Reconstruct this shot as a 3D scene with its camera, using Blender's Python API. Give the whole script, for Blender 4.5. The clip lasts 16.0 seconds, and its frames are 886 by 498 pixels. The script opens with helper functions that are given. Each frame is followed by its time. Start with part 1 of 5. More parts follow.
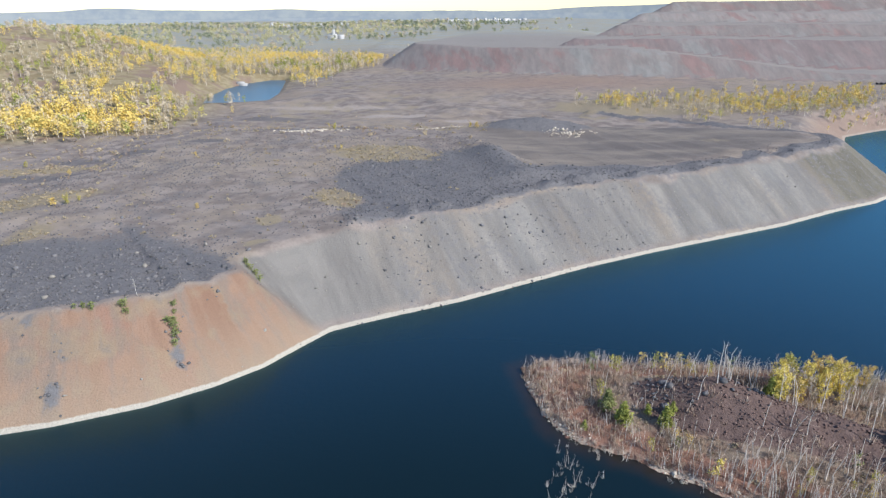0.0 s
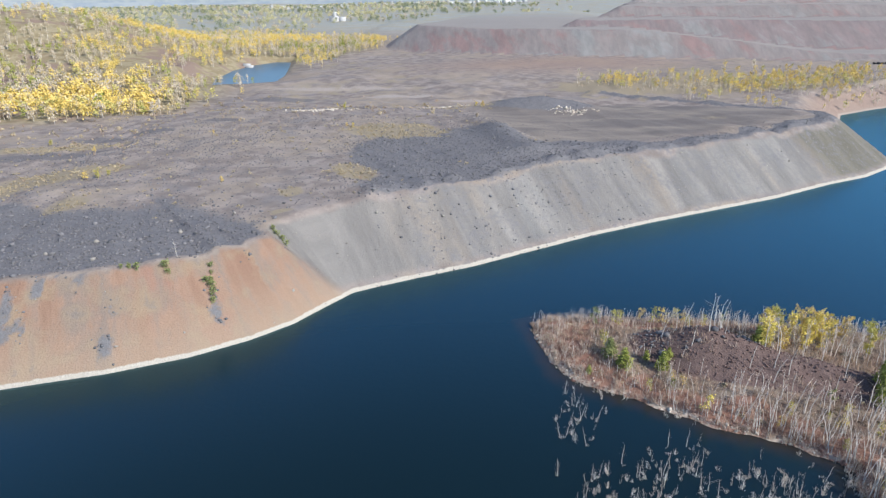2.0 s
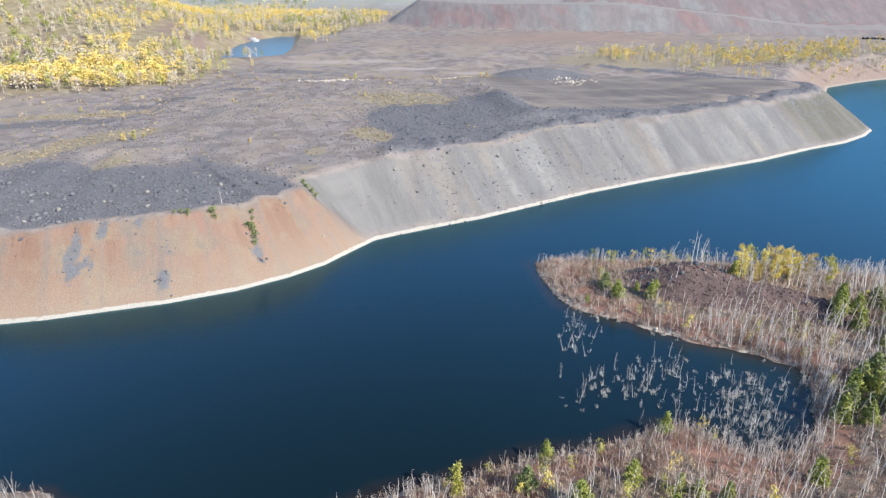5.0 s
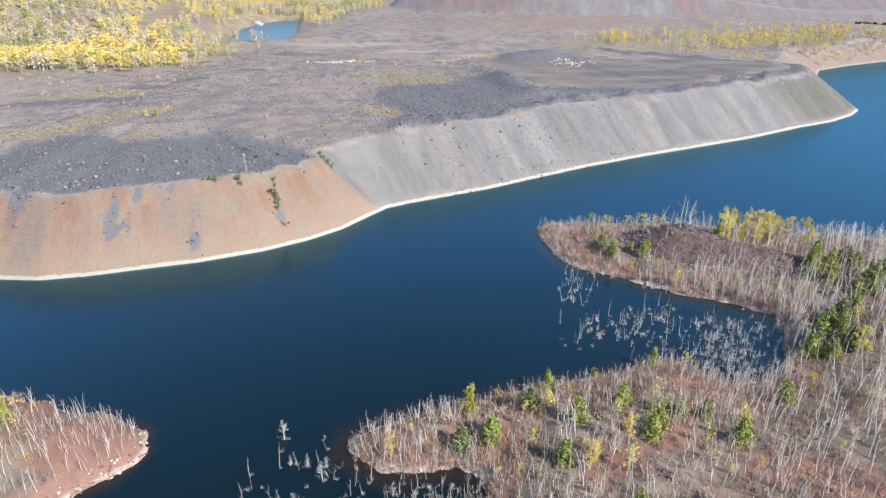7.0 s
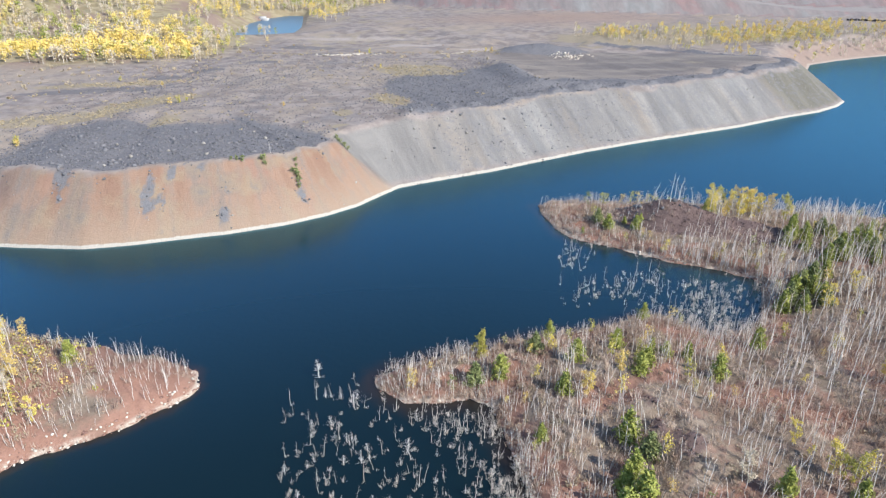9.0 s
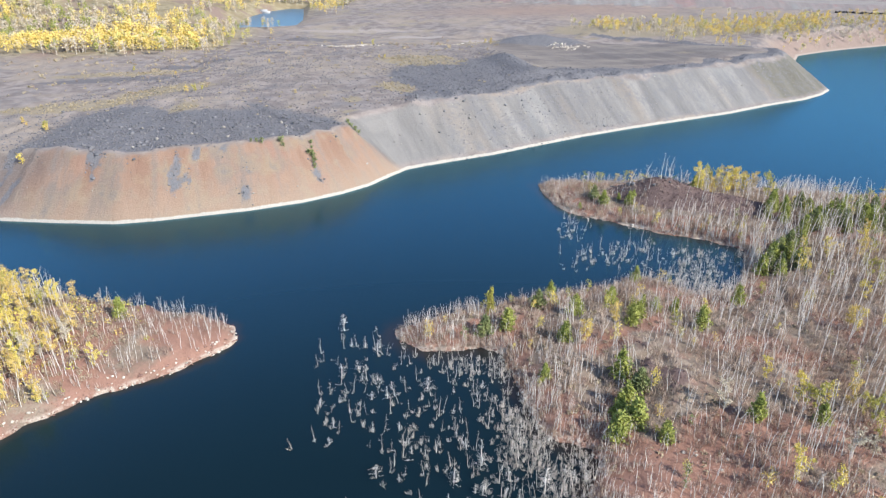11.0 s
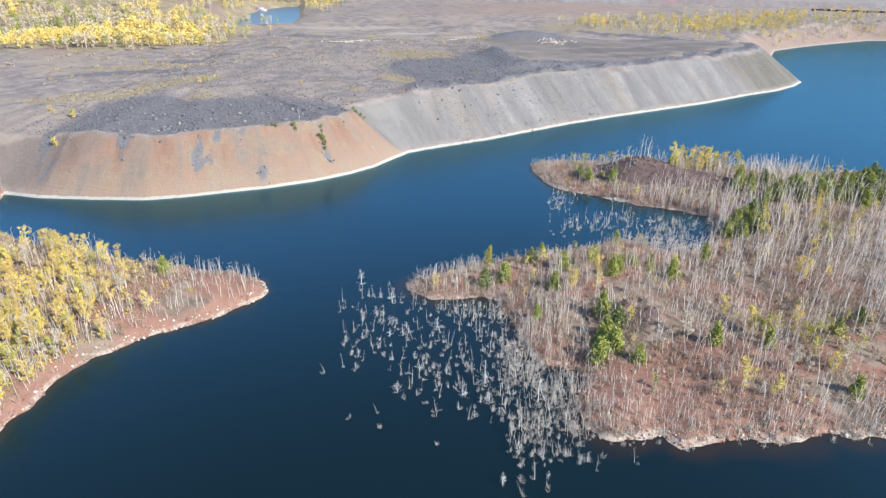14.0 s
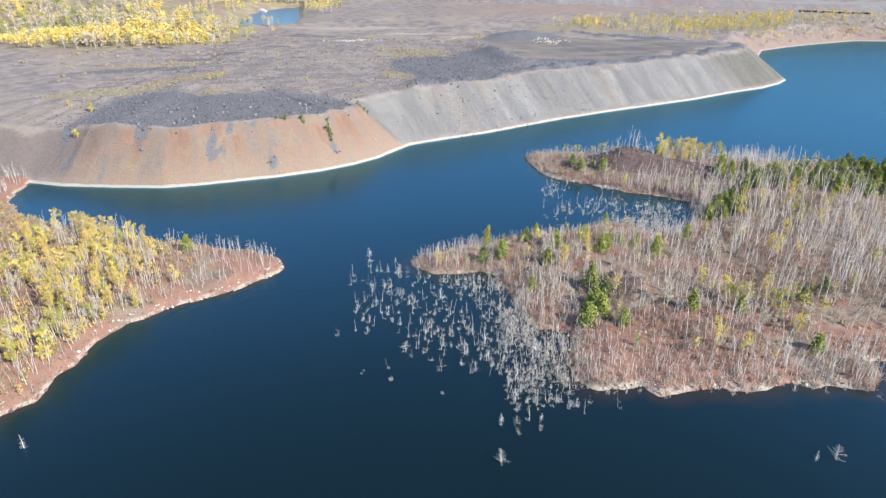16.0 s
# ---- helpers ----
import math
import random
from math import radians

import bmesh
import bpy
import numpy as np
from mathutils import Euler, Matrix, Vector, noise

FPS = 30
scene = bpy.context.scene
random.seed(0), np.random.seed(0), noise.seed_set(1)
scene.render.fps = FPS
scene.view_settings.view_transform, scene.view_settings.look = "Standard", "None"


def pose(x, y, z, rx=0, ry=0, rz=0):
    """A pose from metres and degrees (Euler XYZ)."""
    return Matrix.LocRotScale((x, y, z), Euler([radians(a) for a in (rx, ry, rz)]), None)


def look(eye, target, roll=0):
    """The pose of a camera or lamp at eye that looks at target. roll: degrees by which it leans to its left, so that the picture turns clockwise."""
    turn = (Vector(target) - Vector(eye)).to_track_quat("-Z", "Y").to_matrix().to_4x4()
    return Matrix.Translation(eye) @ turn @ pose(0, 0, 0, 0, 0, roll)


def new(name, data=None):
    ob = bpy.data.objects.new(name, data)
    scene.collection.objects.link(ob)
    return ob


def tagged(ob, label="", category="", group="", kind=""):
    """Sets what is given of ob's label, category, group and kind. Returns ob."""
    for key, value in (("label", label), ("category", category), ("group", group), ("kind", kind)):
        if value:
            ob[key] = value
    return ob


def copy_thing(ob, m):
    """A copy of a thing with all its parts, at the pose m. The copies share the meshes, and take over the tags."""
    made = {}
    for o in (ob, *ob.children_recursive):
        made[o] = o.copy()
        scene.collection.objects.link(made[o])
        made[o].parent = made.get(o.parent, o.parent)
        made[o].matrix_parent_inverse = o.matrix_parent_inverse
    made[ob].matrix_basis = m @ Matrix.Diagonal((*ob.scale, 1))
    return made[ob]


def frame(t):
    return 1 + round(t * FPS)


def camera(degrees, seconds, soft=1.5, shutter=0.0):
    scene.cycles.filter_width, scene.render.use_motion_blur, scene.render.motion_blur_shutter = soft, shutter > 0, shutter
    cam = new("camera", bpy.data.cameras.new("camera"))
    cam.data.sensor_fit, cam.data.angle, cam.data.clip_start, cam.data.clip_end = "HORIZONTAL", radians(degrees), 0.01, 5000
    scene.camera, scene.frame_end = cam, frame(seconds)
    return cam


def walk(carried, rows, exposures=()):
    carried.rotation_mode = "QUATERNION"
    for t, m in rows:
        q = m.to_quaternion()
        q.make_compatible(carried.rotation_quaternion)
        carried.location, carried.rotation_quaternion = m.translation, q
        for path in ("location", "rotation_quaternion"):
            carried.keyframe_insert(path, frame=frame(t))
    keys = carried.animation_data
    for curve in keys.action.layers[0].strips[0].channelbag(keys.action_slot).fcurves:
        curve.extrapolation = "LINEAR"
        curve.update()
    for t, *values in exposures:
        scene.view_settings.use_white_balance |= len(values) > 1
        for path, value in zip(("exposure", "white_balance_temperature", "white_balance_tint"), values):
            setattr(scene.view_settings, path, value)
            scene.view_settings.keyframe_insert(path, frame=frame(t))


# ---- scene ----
cam = camera(68.9, 16.0, soft=1.25)
PATH = [
    (0, (-0.009, 0.881, 93.516), (-0.073, 2.753, 92.814), -0.6),
    (0.5, (-0.885, -3.111, 93.523), (-0.95, -1.244, 92.809), -0.6),
    (1, (-1.865, -7.132, 93.525), (-1.93, -5.269, 92.8), -0.7),
    (1.5, (-2.907, -11.208, 93.53), (-2.972, -9.35, 92.794), -0.8),
    (2, (-3.958, -15.363, 93.546), (-4.023, -13.509, 92.798), -0.8),
    (2.5, (-4.979, -19.625, 93.551), (-5.044, -17.775, 92.792), -0.7),
    (3, (-5.951, -23.999, 93.543), (-6.014, -22.154, 92.775), -0.6),
    (3.5, (-6.855, -28.451, 93.529), (-6.915, -26.61, 92.751), -0.6),
    (4, (-7.731, -32.97, 93.508), (-7.788, -31.133, 92.719), -0.6),
    (6.5, (-11.908, -56.321, 93.347), (-11.958, -54.504, 92.513), -0.6),
    (7, (-12.657, -61.346, 93.314), (-12.705, -59.533, 92.47), -0.5),
    (7.5, (-13.397, -66.536, 93.302), (-13.443, -64.726, 92.451), -0.4),
    (8, (-14.212, -71.812, 93.321), (-14.258, -70.002, 92.471), -0.5),
    (8.5, (-15.174, -77.035, 93.368), (-15.219, -75.225, 92.518), -0.4),
    (9, (-16.213, -82.1, 93.418), (-16.256, -80.291, 92.568), -0.3),
    (11.5, (-21.291, -105.947, 94.134), (-21.317, -104.145, 93.267), -0.3),
    (12, (-22.132, -110.611, 94.223), (-22.155, -108.809, 93.357), -0.3),
    (12.5, (-22.783, -115.162, 94.319), (-22.8, -113.359, 93.453), -0.3),
    (13, (-23.377, -119.573, 94.448), (-23.387, -117.77, 93.581), -0.2),
    (13.5, (-23.909, -123.912, 94.612), (-23.915, -122.11, 93.745), -0.3),
    (14, (-24.393, -128.279, 94.803), (-24.392, -126.477, 93.936), -0.2),
    (14.5, (-24.857, -132.734, 94.975), (-24.854, -130.931, 94.109), -0.2),
    (15, (-25.327, -137.193, 95.131), (-25.321, -135.389, 94.267), -0.2),
    (15.5, (-25.884, -141.716, 95.234), (-25.874, -139.911, 94.372), -0.1),
    (16, (-26.473, -146.314, 95.304), (-26.459, -144.509, 94.442), -0.1),
]
walk(cam, [(t, look(eye, target, roll)) for t, eye, target, roll in PATH], exposures=[(0, 0.05), (3.5, 0.34), (7, 0.42), (16, 0.5)])

# ---- light ----
SUN_ELEV, SUN_AZ = 37.0, 126.0     # degrees; azimuth clockwise from +y
world = bpy.data.worlds.new("sky")
scene.world = world
world.use_nodes = True
wn = world.node_tree.nodes
sky = wn.new("ShaderNodeTexSky")
sky.sky_type = "NISHITA"
sky.sun_disc = False
sky.sun_elevation, sky.sun_rotation = radians(SUN_ELEV), radians(SUN_AZ)
sky.air_density, sky.dust_density, sky.ozone_density = 1.0, 0.0, 2.0
wn["Background"].inputs["Strength"].default_value = 0.15
tint = wn.new("ShaderNodeMix")
tint.data_type, tint.blend_type = "RGBA", "MULTIPLY"
tint.inputs["Factor"].default_value = 1.0
tint.inputs[7].default_value = (0.90, 0.98, 1.06, 1.0)     # clear cool autumn air
world.node_tree.links.new(sky.outputs[0], tint.inputs[6])
world.node_tree.links.new(tint.outputs[2], wn["Background"].inputs["Color"])
sun_data = bpy.data.lights.new("sun", "SUN")
sun_data.energy, sun_data.angle, sun_data.color = 5.3, radians(0.55), (1.0, 0.945, 0.868)
sun_ob = new("sun", sun_data)
sa, se = radians(SUN_AZ), radians(SUN_ELEV)
sun_ob.matrix_basis = look((300 * math.sin(sa), 300 * math.cos(sa), 300), (300 * math.sin(sa) - math.sin(sa) * math.cos(se), 300 * math.cos(sa) - math.cos(sa) * math.cos(se), 300 - math.sin(se)))
tagged(sun_ob, "low autumn sun", "light", kind="structure")


# ---- small tools ----
def lattice(ix, iy, seed):
    n = (ix.astype(np.int64) * 374761393 + iy.astype(np.int64) * 668265263 + seed * 1442695041) & 0xFFFFFFFF
    n = ((n ^ (n >> 13)) * 1274126177) & 0xFFFFFFFF
    return ((n ^ (n >> 16)) & 0xFFFF) / 65535.0


def vnoise(x, y, seed=0):
    x, y = np.asarray(x, float), np.asarray(y, float)
    ix, iy = np.floor(x), np.floor(y)
    fx, fy = x - ix, y - iy
    fx, fy = fx * fx * (3 - 2 * fx), fy * fy * (3 - 2 * fy)
    a, b = lattice(ix, iy, seed), lattice(ix + 1, iy, seed)
    c, d = lattice(ix, iy + 1, seed), lattice(ix + 1, iy + 1, seed)
    return (a * (1 - fx) + b * fx) * (1 - fy) + (c * (1 - fx) + d * fx) * fy


def fbm(x, y, size, seed=0, octaves=4):
    """Noise about 0, within about +-0.5."""
    total, amp, norm = 0.0, 1.0, 0.0
    for o in range(octaves):
        k = 2.0 ** o / size
        total = total + amp * vnoise(np.asarray(x) * k + 17.3 * o, np.asarray(y) * k - 9.1 * o, seed + o)
        norm += amp
        amp *= 0.5
    return total / norm - 0.5


def smooth(a, b, v):
    t = np.clip((v - a) / (b - a), 0, 1)
    return t * t * (3 - 2 * t)


def nearest(line, x, y):
    """Distance to an open line, and the length along it."""
    best, along, run = np.full(np.shape(x), 1e9), np.zeros(np.shape(x)), 0.0
    for (x0, y0), (x1, y1) in zip(line[:-1], line[1:]):
        dx, dy = x1 - x0, y1 - y0
        ln = math.hypot(dx, dy)
        t = np.clip(((x - x0) * dx + (y - y0) * dy) / ln ** 2, 0, 1)
        d = np.hypot(x - x0 - t * dx, y - y0 - t * dy)
        m = d < best
        best, along = np.where(m, d, best), np.where(m, run + t * ln, along)
        run += ln
    return best, along


def inside(poly, x, y):
    r = np.zeros(np.shape(x), bool)
    for (x0, y0), (x1, y1) in zip(poly, poly[1:] + poly[:1]):
        if y0 == y1:
            continue
        r ^= ((y0 > y) != (y1 > y)) & (x < (x1 - x0) * (y - y0) / (y1 - y0) + x0)
    return r


def signed(poly, x, y):
    d, s = nearest(poly + poly[:1], x, y)
    return np.where(inside(poly, x, y), d, -d), s


# ---- the plan ----
NORTH_SHORE = [(-900, 190), (-420, 150), (-290, 134), (-235, 125), (-207, 123), (-189, 118), (-166, 116), (-144, 115), (-130, 118), (-115, 123), (-99, 128), (-80, 136.5), (-66, 146),
               (-55.5, 156), (-47.5, 168), (-41, 177.5), (-32, 183), (-21, 189), (0, 200), (23, 215), (48, 231), (77, 247), (111, 264), (143, 280), (180, 303), (205, 316), (224, 331), (236, 345), (240, 360)]
EAST_BANK = [(240, 360), (243, 395), (256, 440), (283, 488), (318, 510), (345, 524), (407, 551), (470, 545), (620, 500), (1200, 380)]
WEST_SHORE = [(-900, -330), (-165, -90), (-128, -43), (-123, -32), (-119, -27), (-118, -18), (-118, -6), (-116, 1), (-112, 8), (-105, 14), (-97, 19), (-88, 26.5), (-81, 34), (-77, 39.5),
              (-79, 45), (-90, 50), (-105, 54), (-130, 60), (-158, 69), (-185, 83), (-202, 103), (-206, 126), (-290, 142), (-900, 200)]
BIRCH_SHORE = [(900, -60), (150, -19), (95, -11), (79, -14), (81, -18), (75, -26), (70, -23), (63, -24), (57, -22), (51, -24), (46, -26), (40, -24), (31, -24), (25, -26), (22, -22), (16, -24),
               (10, -24), (6, -20), (6, -11), (9, -4), (8, 0), (5, 1), (0, 4), (-2, 9), (-4, 17), (-6, 26), (-8, 34), (-13, 37), (-20, 35), (-27, 34.5), (-34, 40), (-35, 45)]
PILE_SHORE = [(-24, 51), (-13, 55), (7, 63), (24, 67), (33, 72), (40, 72), (46, 67), (53, 63), (61, 65), (66, 70), (70, 77), (74, 86), (77, 93), (71, 99), (62, 105), (51, 109), (40, 117), (27, 124), (22, 130), (19.5, 138),
              (17, 150), (16, 156), (21, 158.5), (36, 159), (55, 158), (74, 156), (102, 152), (142, 143), (220, 130), (320, 90), (900, 50)]
POND = [(-249, 622), (-261, 667), (-267, 735), (-259, 791), (-242, 826), (-222, 824), (-206, 748), (-195, 690), (-192, 640), (-218, 626)]
POND_FAR = [(-198, 800), (-172, 818), (-174, 878), (-190, 885)]
NORTH = NORTH_SHORE + EAST_BANK[1:] + [(6000, -900), (6000, 6000), (-6000, 6000), (-6000, 420)]
WEST = [(-6000, -2000)] + WEST_SHORE + [(-6000, 500)]
EAST = BIRCH_SHORE + PILE_SHORE + [(6000, -100), (6000, -900)]
KINK = nearest(NORTH_SHORE, np.array([-46.0]), np.array([175.0]))[1][0]
LEFT_END = nearest(NORTH_SHORE, np.array([-184.0]), np.array([117.0]))[1][0]
BACK_RIDGE = [(98, 512), (125, 486), (152, 468), (190, 432), (222, 398), (234, 372)]
LIFT_FRONT = [(-70, 835), (26, 790), (124, 745), (232, 715), (308, 695), (390, 673), (700, 600), (1600, 420)]


def bump(x, y, cx, cy, rx, ry, turn=0.0):
    c, s = math.cos(radians(turn)), math.sin(radians(turn))
    u, v = (x - cx) * c + (y - cy) * s, -(x - cx) * s + (y - cy) * c
    return np.exp(-(u / rx) ** 2 - (v / ry) ** 2)


def terrain(x, y):
    """Height and the zone weights of the ground at x, y."""
    x, y = np.asarray(x, float), np.asarray(y, float)
    z = {}
    wob = fbm(x, y, 9, 3) * 2.2
    # the rock dump and the land behind it
    dn, _ = signed(NORTH, x, y)
    ds, s = nearest(NORTH_SHORE, x, y)
    till = smooth(KINK + 6, KINK - 3, s + 0.38 * np.maximum(dn, 0) + wob) * smooth(LEFT_END - 26, LEFT_END + 14, s + wob * 7 - 0.4 * np.maximum(dn, 0))
    far = smooth(395, 450, y + 0.35 * np.maximum(0, x - 150))
    lip = 21.0 + 2.2 * fbm(s, y * 0, 45, 5, 3) + 1.8 * fbm(s, y * 0, 8, 6, 2) + 1.6 * smooth(KINK, KINK + 50, s) - 3.0 * smooth(-170, -205, x) - far * 8.0
    steep = 0.74 + 0.30 * till - 0.25 * far
    grooves = (fbm(s, dn * 0.05, 13, 7, 4) * 1.5 + fbm(s, dn * 0.1, 4, 8, 2) * 0.5) * (1.0 - 0.35 * till) * smooth(1, 9, dn)
    rise = np.maximum(dn, -12) * steep
    rise = np.where(dn > 0, rise + grooves * smooth(lip + 2, lip - 7, rise), rise)
    top = lip.copy()
    inland = np.maximum(dn - lip / steep, 0)
    # heaps tipped in rows along the lip
    heap = np.maximum(0, fbm(s, dn, 7.5, 11, 2) + 0.14) * 5.2 * smooth(0, 3, inland) * smooth(16, 6, inland) * smooth(KINK + 8, KINK + 30, s) * (1 - far)
    rubble = smooth(0.5, 4, inland) * smooth(75, 45, inland + wob * 4) * smooth(KINK + 5, KINK - 15, s + wob * 2) * smooth(-215, -185, x + wob)
    top = top + heap
    hum = fbm(x, y, 22, 21, 5)
    flat = smooth(6, 30, x + 0.25 * (y - 330) + wob * 2) * smooth(0, 14, inland - 12) * (1 - far)
    top = top + smooth(4, 30, inland) * (1 - flat) * (hum * 1.5 + 0.4 + np.maximum(0, fbm(x, y, 9, 31, 3)) * 1.2 * smooth(400, 310, y))
    top = top + 5.0 * bump(x, y, 14, 322, 9, 40, 18) * smooth(6, 25, inland) + 3.0 * bump(x, y, 45, 281, 34, 8, 10) * smooth(6, 25, inland) + 8.0 * bump(x, y, 42, 402, 33, 15, -16) + 4.0 * bump(x, y, -2, 525, 26, 14)
    top = top + 2.5 * bump(x, y, -72, 425, 14, 8) + 2.0 * bump(x, y, -120, 420, 22, 7)
    back = smooth(395, 520, y) * (1 - flat)
    top = top + 5.0 * smooth(520, 640, y) - back * 1.0 - 6.0 * bump(x, y, -190, 690, 150, 210) + 62 * bump(x, y, -520, 760, 170, 210) + 14 * bump(x, y, -300, 560, 90, 120)
    top = top + far * fbm(x, y, 60, 41, 4) * 4.0
    # piled rows at the edge of the wide flat
    top = top + flat * 2.4 * np.maximum(0, fbm(x, y, 8, 43, 2) + 0.15) * smooth(26, 12, inland)
    br, bs = nearest(BACK_RIDGE, x, y)
    ridge = np.exp(-(br / 6.0) ** 2) * (0.55 + 1.2 * np.maximum(0, fbm(x, y, 9, 44, 2) + 0.2))
    top = top + 3.4 * ridge
    hn = np.minimum(rise, top)
    # terraced waste heap of the mine
    heap_h = np.full(np.shape(x), -50.0)
    terrace, bench = np.zeros(np.shape(x)), np.zeros(np.shape(x))
    for k, (left, low, high) in enumerate(((-60, 12, 46), (95, 36, 55), (165, 52, 69), (215, 66, 83), (275, 80, 97))):
        front = [(px + k * 22, py + k * 78) for px, py in LIFT_FRONT]
        front = [(left + 260, front[0][1] + 420)] + [(left + 0.0, np.interp(left, [p[0] for p in front], [p[1] for p in front]))] + [p for p in front if p[0] > left + 5]
        front = [(-40, 1300), (-128, 960), (-118, 905), (-62, 848)] + front[2:] if k == 0 else front
        poly = front + [(1700, 3600), (left + 900, front[0][1] + 1200)]
        d, sl = signed(poly, x, y)
        tp = high - (20 * smooth(170, 420, x) if k == 0 else 0) + fbm(x, y, 90, 51 + k, 3) * 4
        hk = np.minimum(low + d * 0.62, tp)
        terrace = np.where(hk > heap_h, 0.15 + 0.16 * k, terrace)
        bench = np.where(hk > heap_h, smooth(-2.5, 0.5, low + d * 0.62 - tp), bench)
        heap_h = np.maximum(heap_h, hk)
    terrace = np.where(heap_h > hn, terrace, 0)
    hn = np.maximum(hn, heap_h)
    # pond basin
    for poly in (POND, POND_FAR):
        dp, _ = signed(poly, x, y)
        hn = np.minimum(hn, np.where(dp > 0, 9.6 - np.minimum(dp * 0.4, 3), 9.6 - dp * (0.11 + 0.4 * np.maximum(smooth(640, 720, y), smooth(-258, -290, x)))))
    # the low wooded points
    dw, _ = signed(WEST, x, y)
    dw = dw + fbm(x, y, 9, 64, 4) * 6.0
    hw = np.where(dw > 0, 0.3 + 1.5 * smooth(0, 1.6, dw) + 4.2 * (1 - np.exp(-np.maximum(dw - 1, 0) / 11)) + fbm(x, y, 14, 61, 4) * 2.2 * smooth(1, 8, dw), dw * 0.5) + fbm(x, y, 3, 63, 3) * 0.9
    hw = hw + smooth(25, 110, dw) * 12
    de, _ = signed(EAST, x, y)
    de = de + fbm(x, y, 6, 74, 3) * 2.6
    he = np.where(de > 0, 0.25 + 0.7 * smooth(0, 2.2, de) + 4.6 * (1 - np.exp(-np.maximum(de - 1, 0) / 15)) + fbm(x, y, 16, 71, 5) * 3.0 * smooth(2, 12, de), de * 0.28) + fbm(x, y, 3, 73, 3) * 0.8
    pile = bump(x, y, 56, 133, 12, 8, -25) * 5.4 + bump(x, y, 70, 126, 16, 7, -28) * 4.6 + bump(x, y, 88, 117, 13, 6, -28) * 3.0
    knoll = (bump(x, y, 27, 20, 6, 11, 24) * 2.6 + bump(x, y, 44, 2, 6, 4) * 1.8) * (1 + 2.6 * fbm(x, y, 4, 77, 3)) + 2.0 * np.maximum(0, fbm(x, y, 14, 78, 3)) * smooth(4, 14, de)
    he = he + (pile + knoll) * smooth(0, 6, de)
    h = np.maximum(np.maximum(hn, hw), np.maximum(he, -9))
    h = h + smooth(1100, 4300, np.hypot(x, y)) * fbm(x, y, 700, 81, 4) * 30 * smooth(0.3, 0, terrace)
    low = np.maximum(hw, he) > hn
    z["till"] = till * smooth(lip * 1.02, lip * 0.96, rise) * ~low
    z["slope"] = (1 - far) * smooth(1.5, 4, dn) * smooth(lip, lip - 1.2, rise + 7.0 * np.maximum(0, fbm(s, dn * 0, 14, 10, 3) + 0.08) * (1 - till)) * ~low * (terrace == 0)
    z["rubble"] = np.maximum(rubble * (0.75 + 0.25 * smooth(-.1, .1, fbm(x, y, 20, 91))), 0.85 * smooth(0.25, 0.6, 1.3 * bump(x, y, -12, 285, 44, 48, 0) * (flat < 0.6) + bump(x, y, 42, 402, 40, 19, -16) + bump(x, y, 45, 281, 40, 9, 10) + bump(x, y, -2, 525, 30, 16) + bump(x, y, -72, 425, 16, 9) + bump(x, y, -120, 420, 30, 8)))
    wide = 12 + 46 * bump(s, s * 0, KINK + 95, 0, 62, 1)
    z["rubble"] = np.maximum(z["rubble"], 0.8 * smooth(wide, wide * 0.7, inland + wob * 5) * smooth(-2, 2, inland) * smooth(KINK + 5, KINK + 40, s)) * ~low * (1 - far)
    spill = 1.6 * bump(x, y, -156, 131, 4, 7.5, 8) + 1.4 * bump(x, y, -118, 143, 9, 5, 15) + 0.8 * bump(x, y, -126, 131, 7, 7) + 0.9 * bump(x, y, -101, 136, 4, 9, 8) + 0.7 * bump(x, y, -76, 150, 4, 9, 20) + 1.3 * bump(x, y, -192, 152, 6, 5) + bump(x, y, -192, 136, 6, 16)
    z["spill"] = 0.68 * smooth(0.2, 0.8, spill * (0.6 + 3.0 * fbm(s, dn * 0.4, 4, 88, 4) + 0.8 * fbm(x, y, 2.5, 89, 2))) * ~low
    z["rubble"] = np.maximum(z["rubble"], np.maximum(0.9 * smooth(0.25, 0.5, ridge), z["spill"]) * ~low)
    z["rubble"] = np.maximum(z["rubble"], smooth(0.5, 1.3, pile + wob * 0.1) * low)
    z["rubble"] = np.maximum(z["rubble"], 0.75 * smooth(1.6, 2.8, knoll + wob * 0.9) * low)
    g = 1.2 * bump(x, y, -42, 332, 34, 20, -20) + bump(x, y, -50, 248, 10, 18, 25) + bump(x, y, -178, 250, 34, 16, 20) + bump(x, y, -215, 215, 40, 12, 12) + bump(x, y, -150, 205, 10, 20) * .7 + bump(x, y, -66, 198, 7, 5) + bump(x, y, -225, 308, 60, 9, 10) + 0.8 * bump(x, y, -70, 221, 7, 8)
    g = g + smooth(340, 370, y) * 0.5 * smooth(0, .12, fbm(x, y, 70, 95)) + bump(x, y, 150, 545, 90, 40) * 1.2
    z["grass"] = smooth(0.35, 0.75, g + wob * 0.16) * ~low * smooth(2, 6, inland) * (terrace == 0)
    z["dark"] = (0.9 * smooth(0.35, 0.7, bump(x, y, -225, 290, 55, 9, 12) + bump(x, y, -148, 505, 34, 14) + bump(x, y, -205, 330, 22, 8) + bump(x, y, -180, 345, 14, 7) + 0.8 * bump(x, y, -150, 372, 20, 8) + wob * 0.12)) * ~low
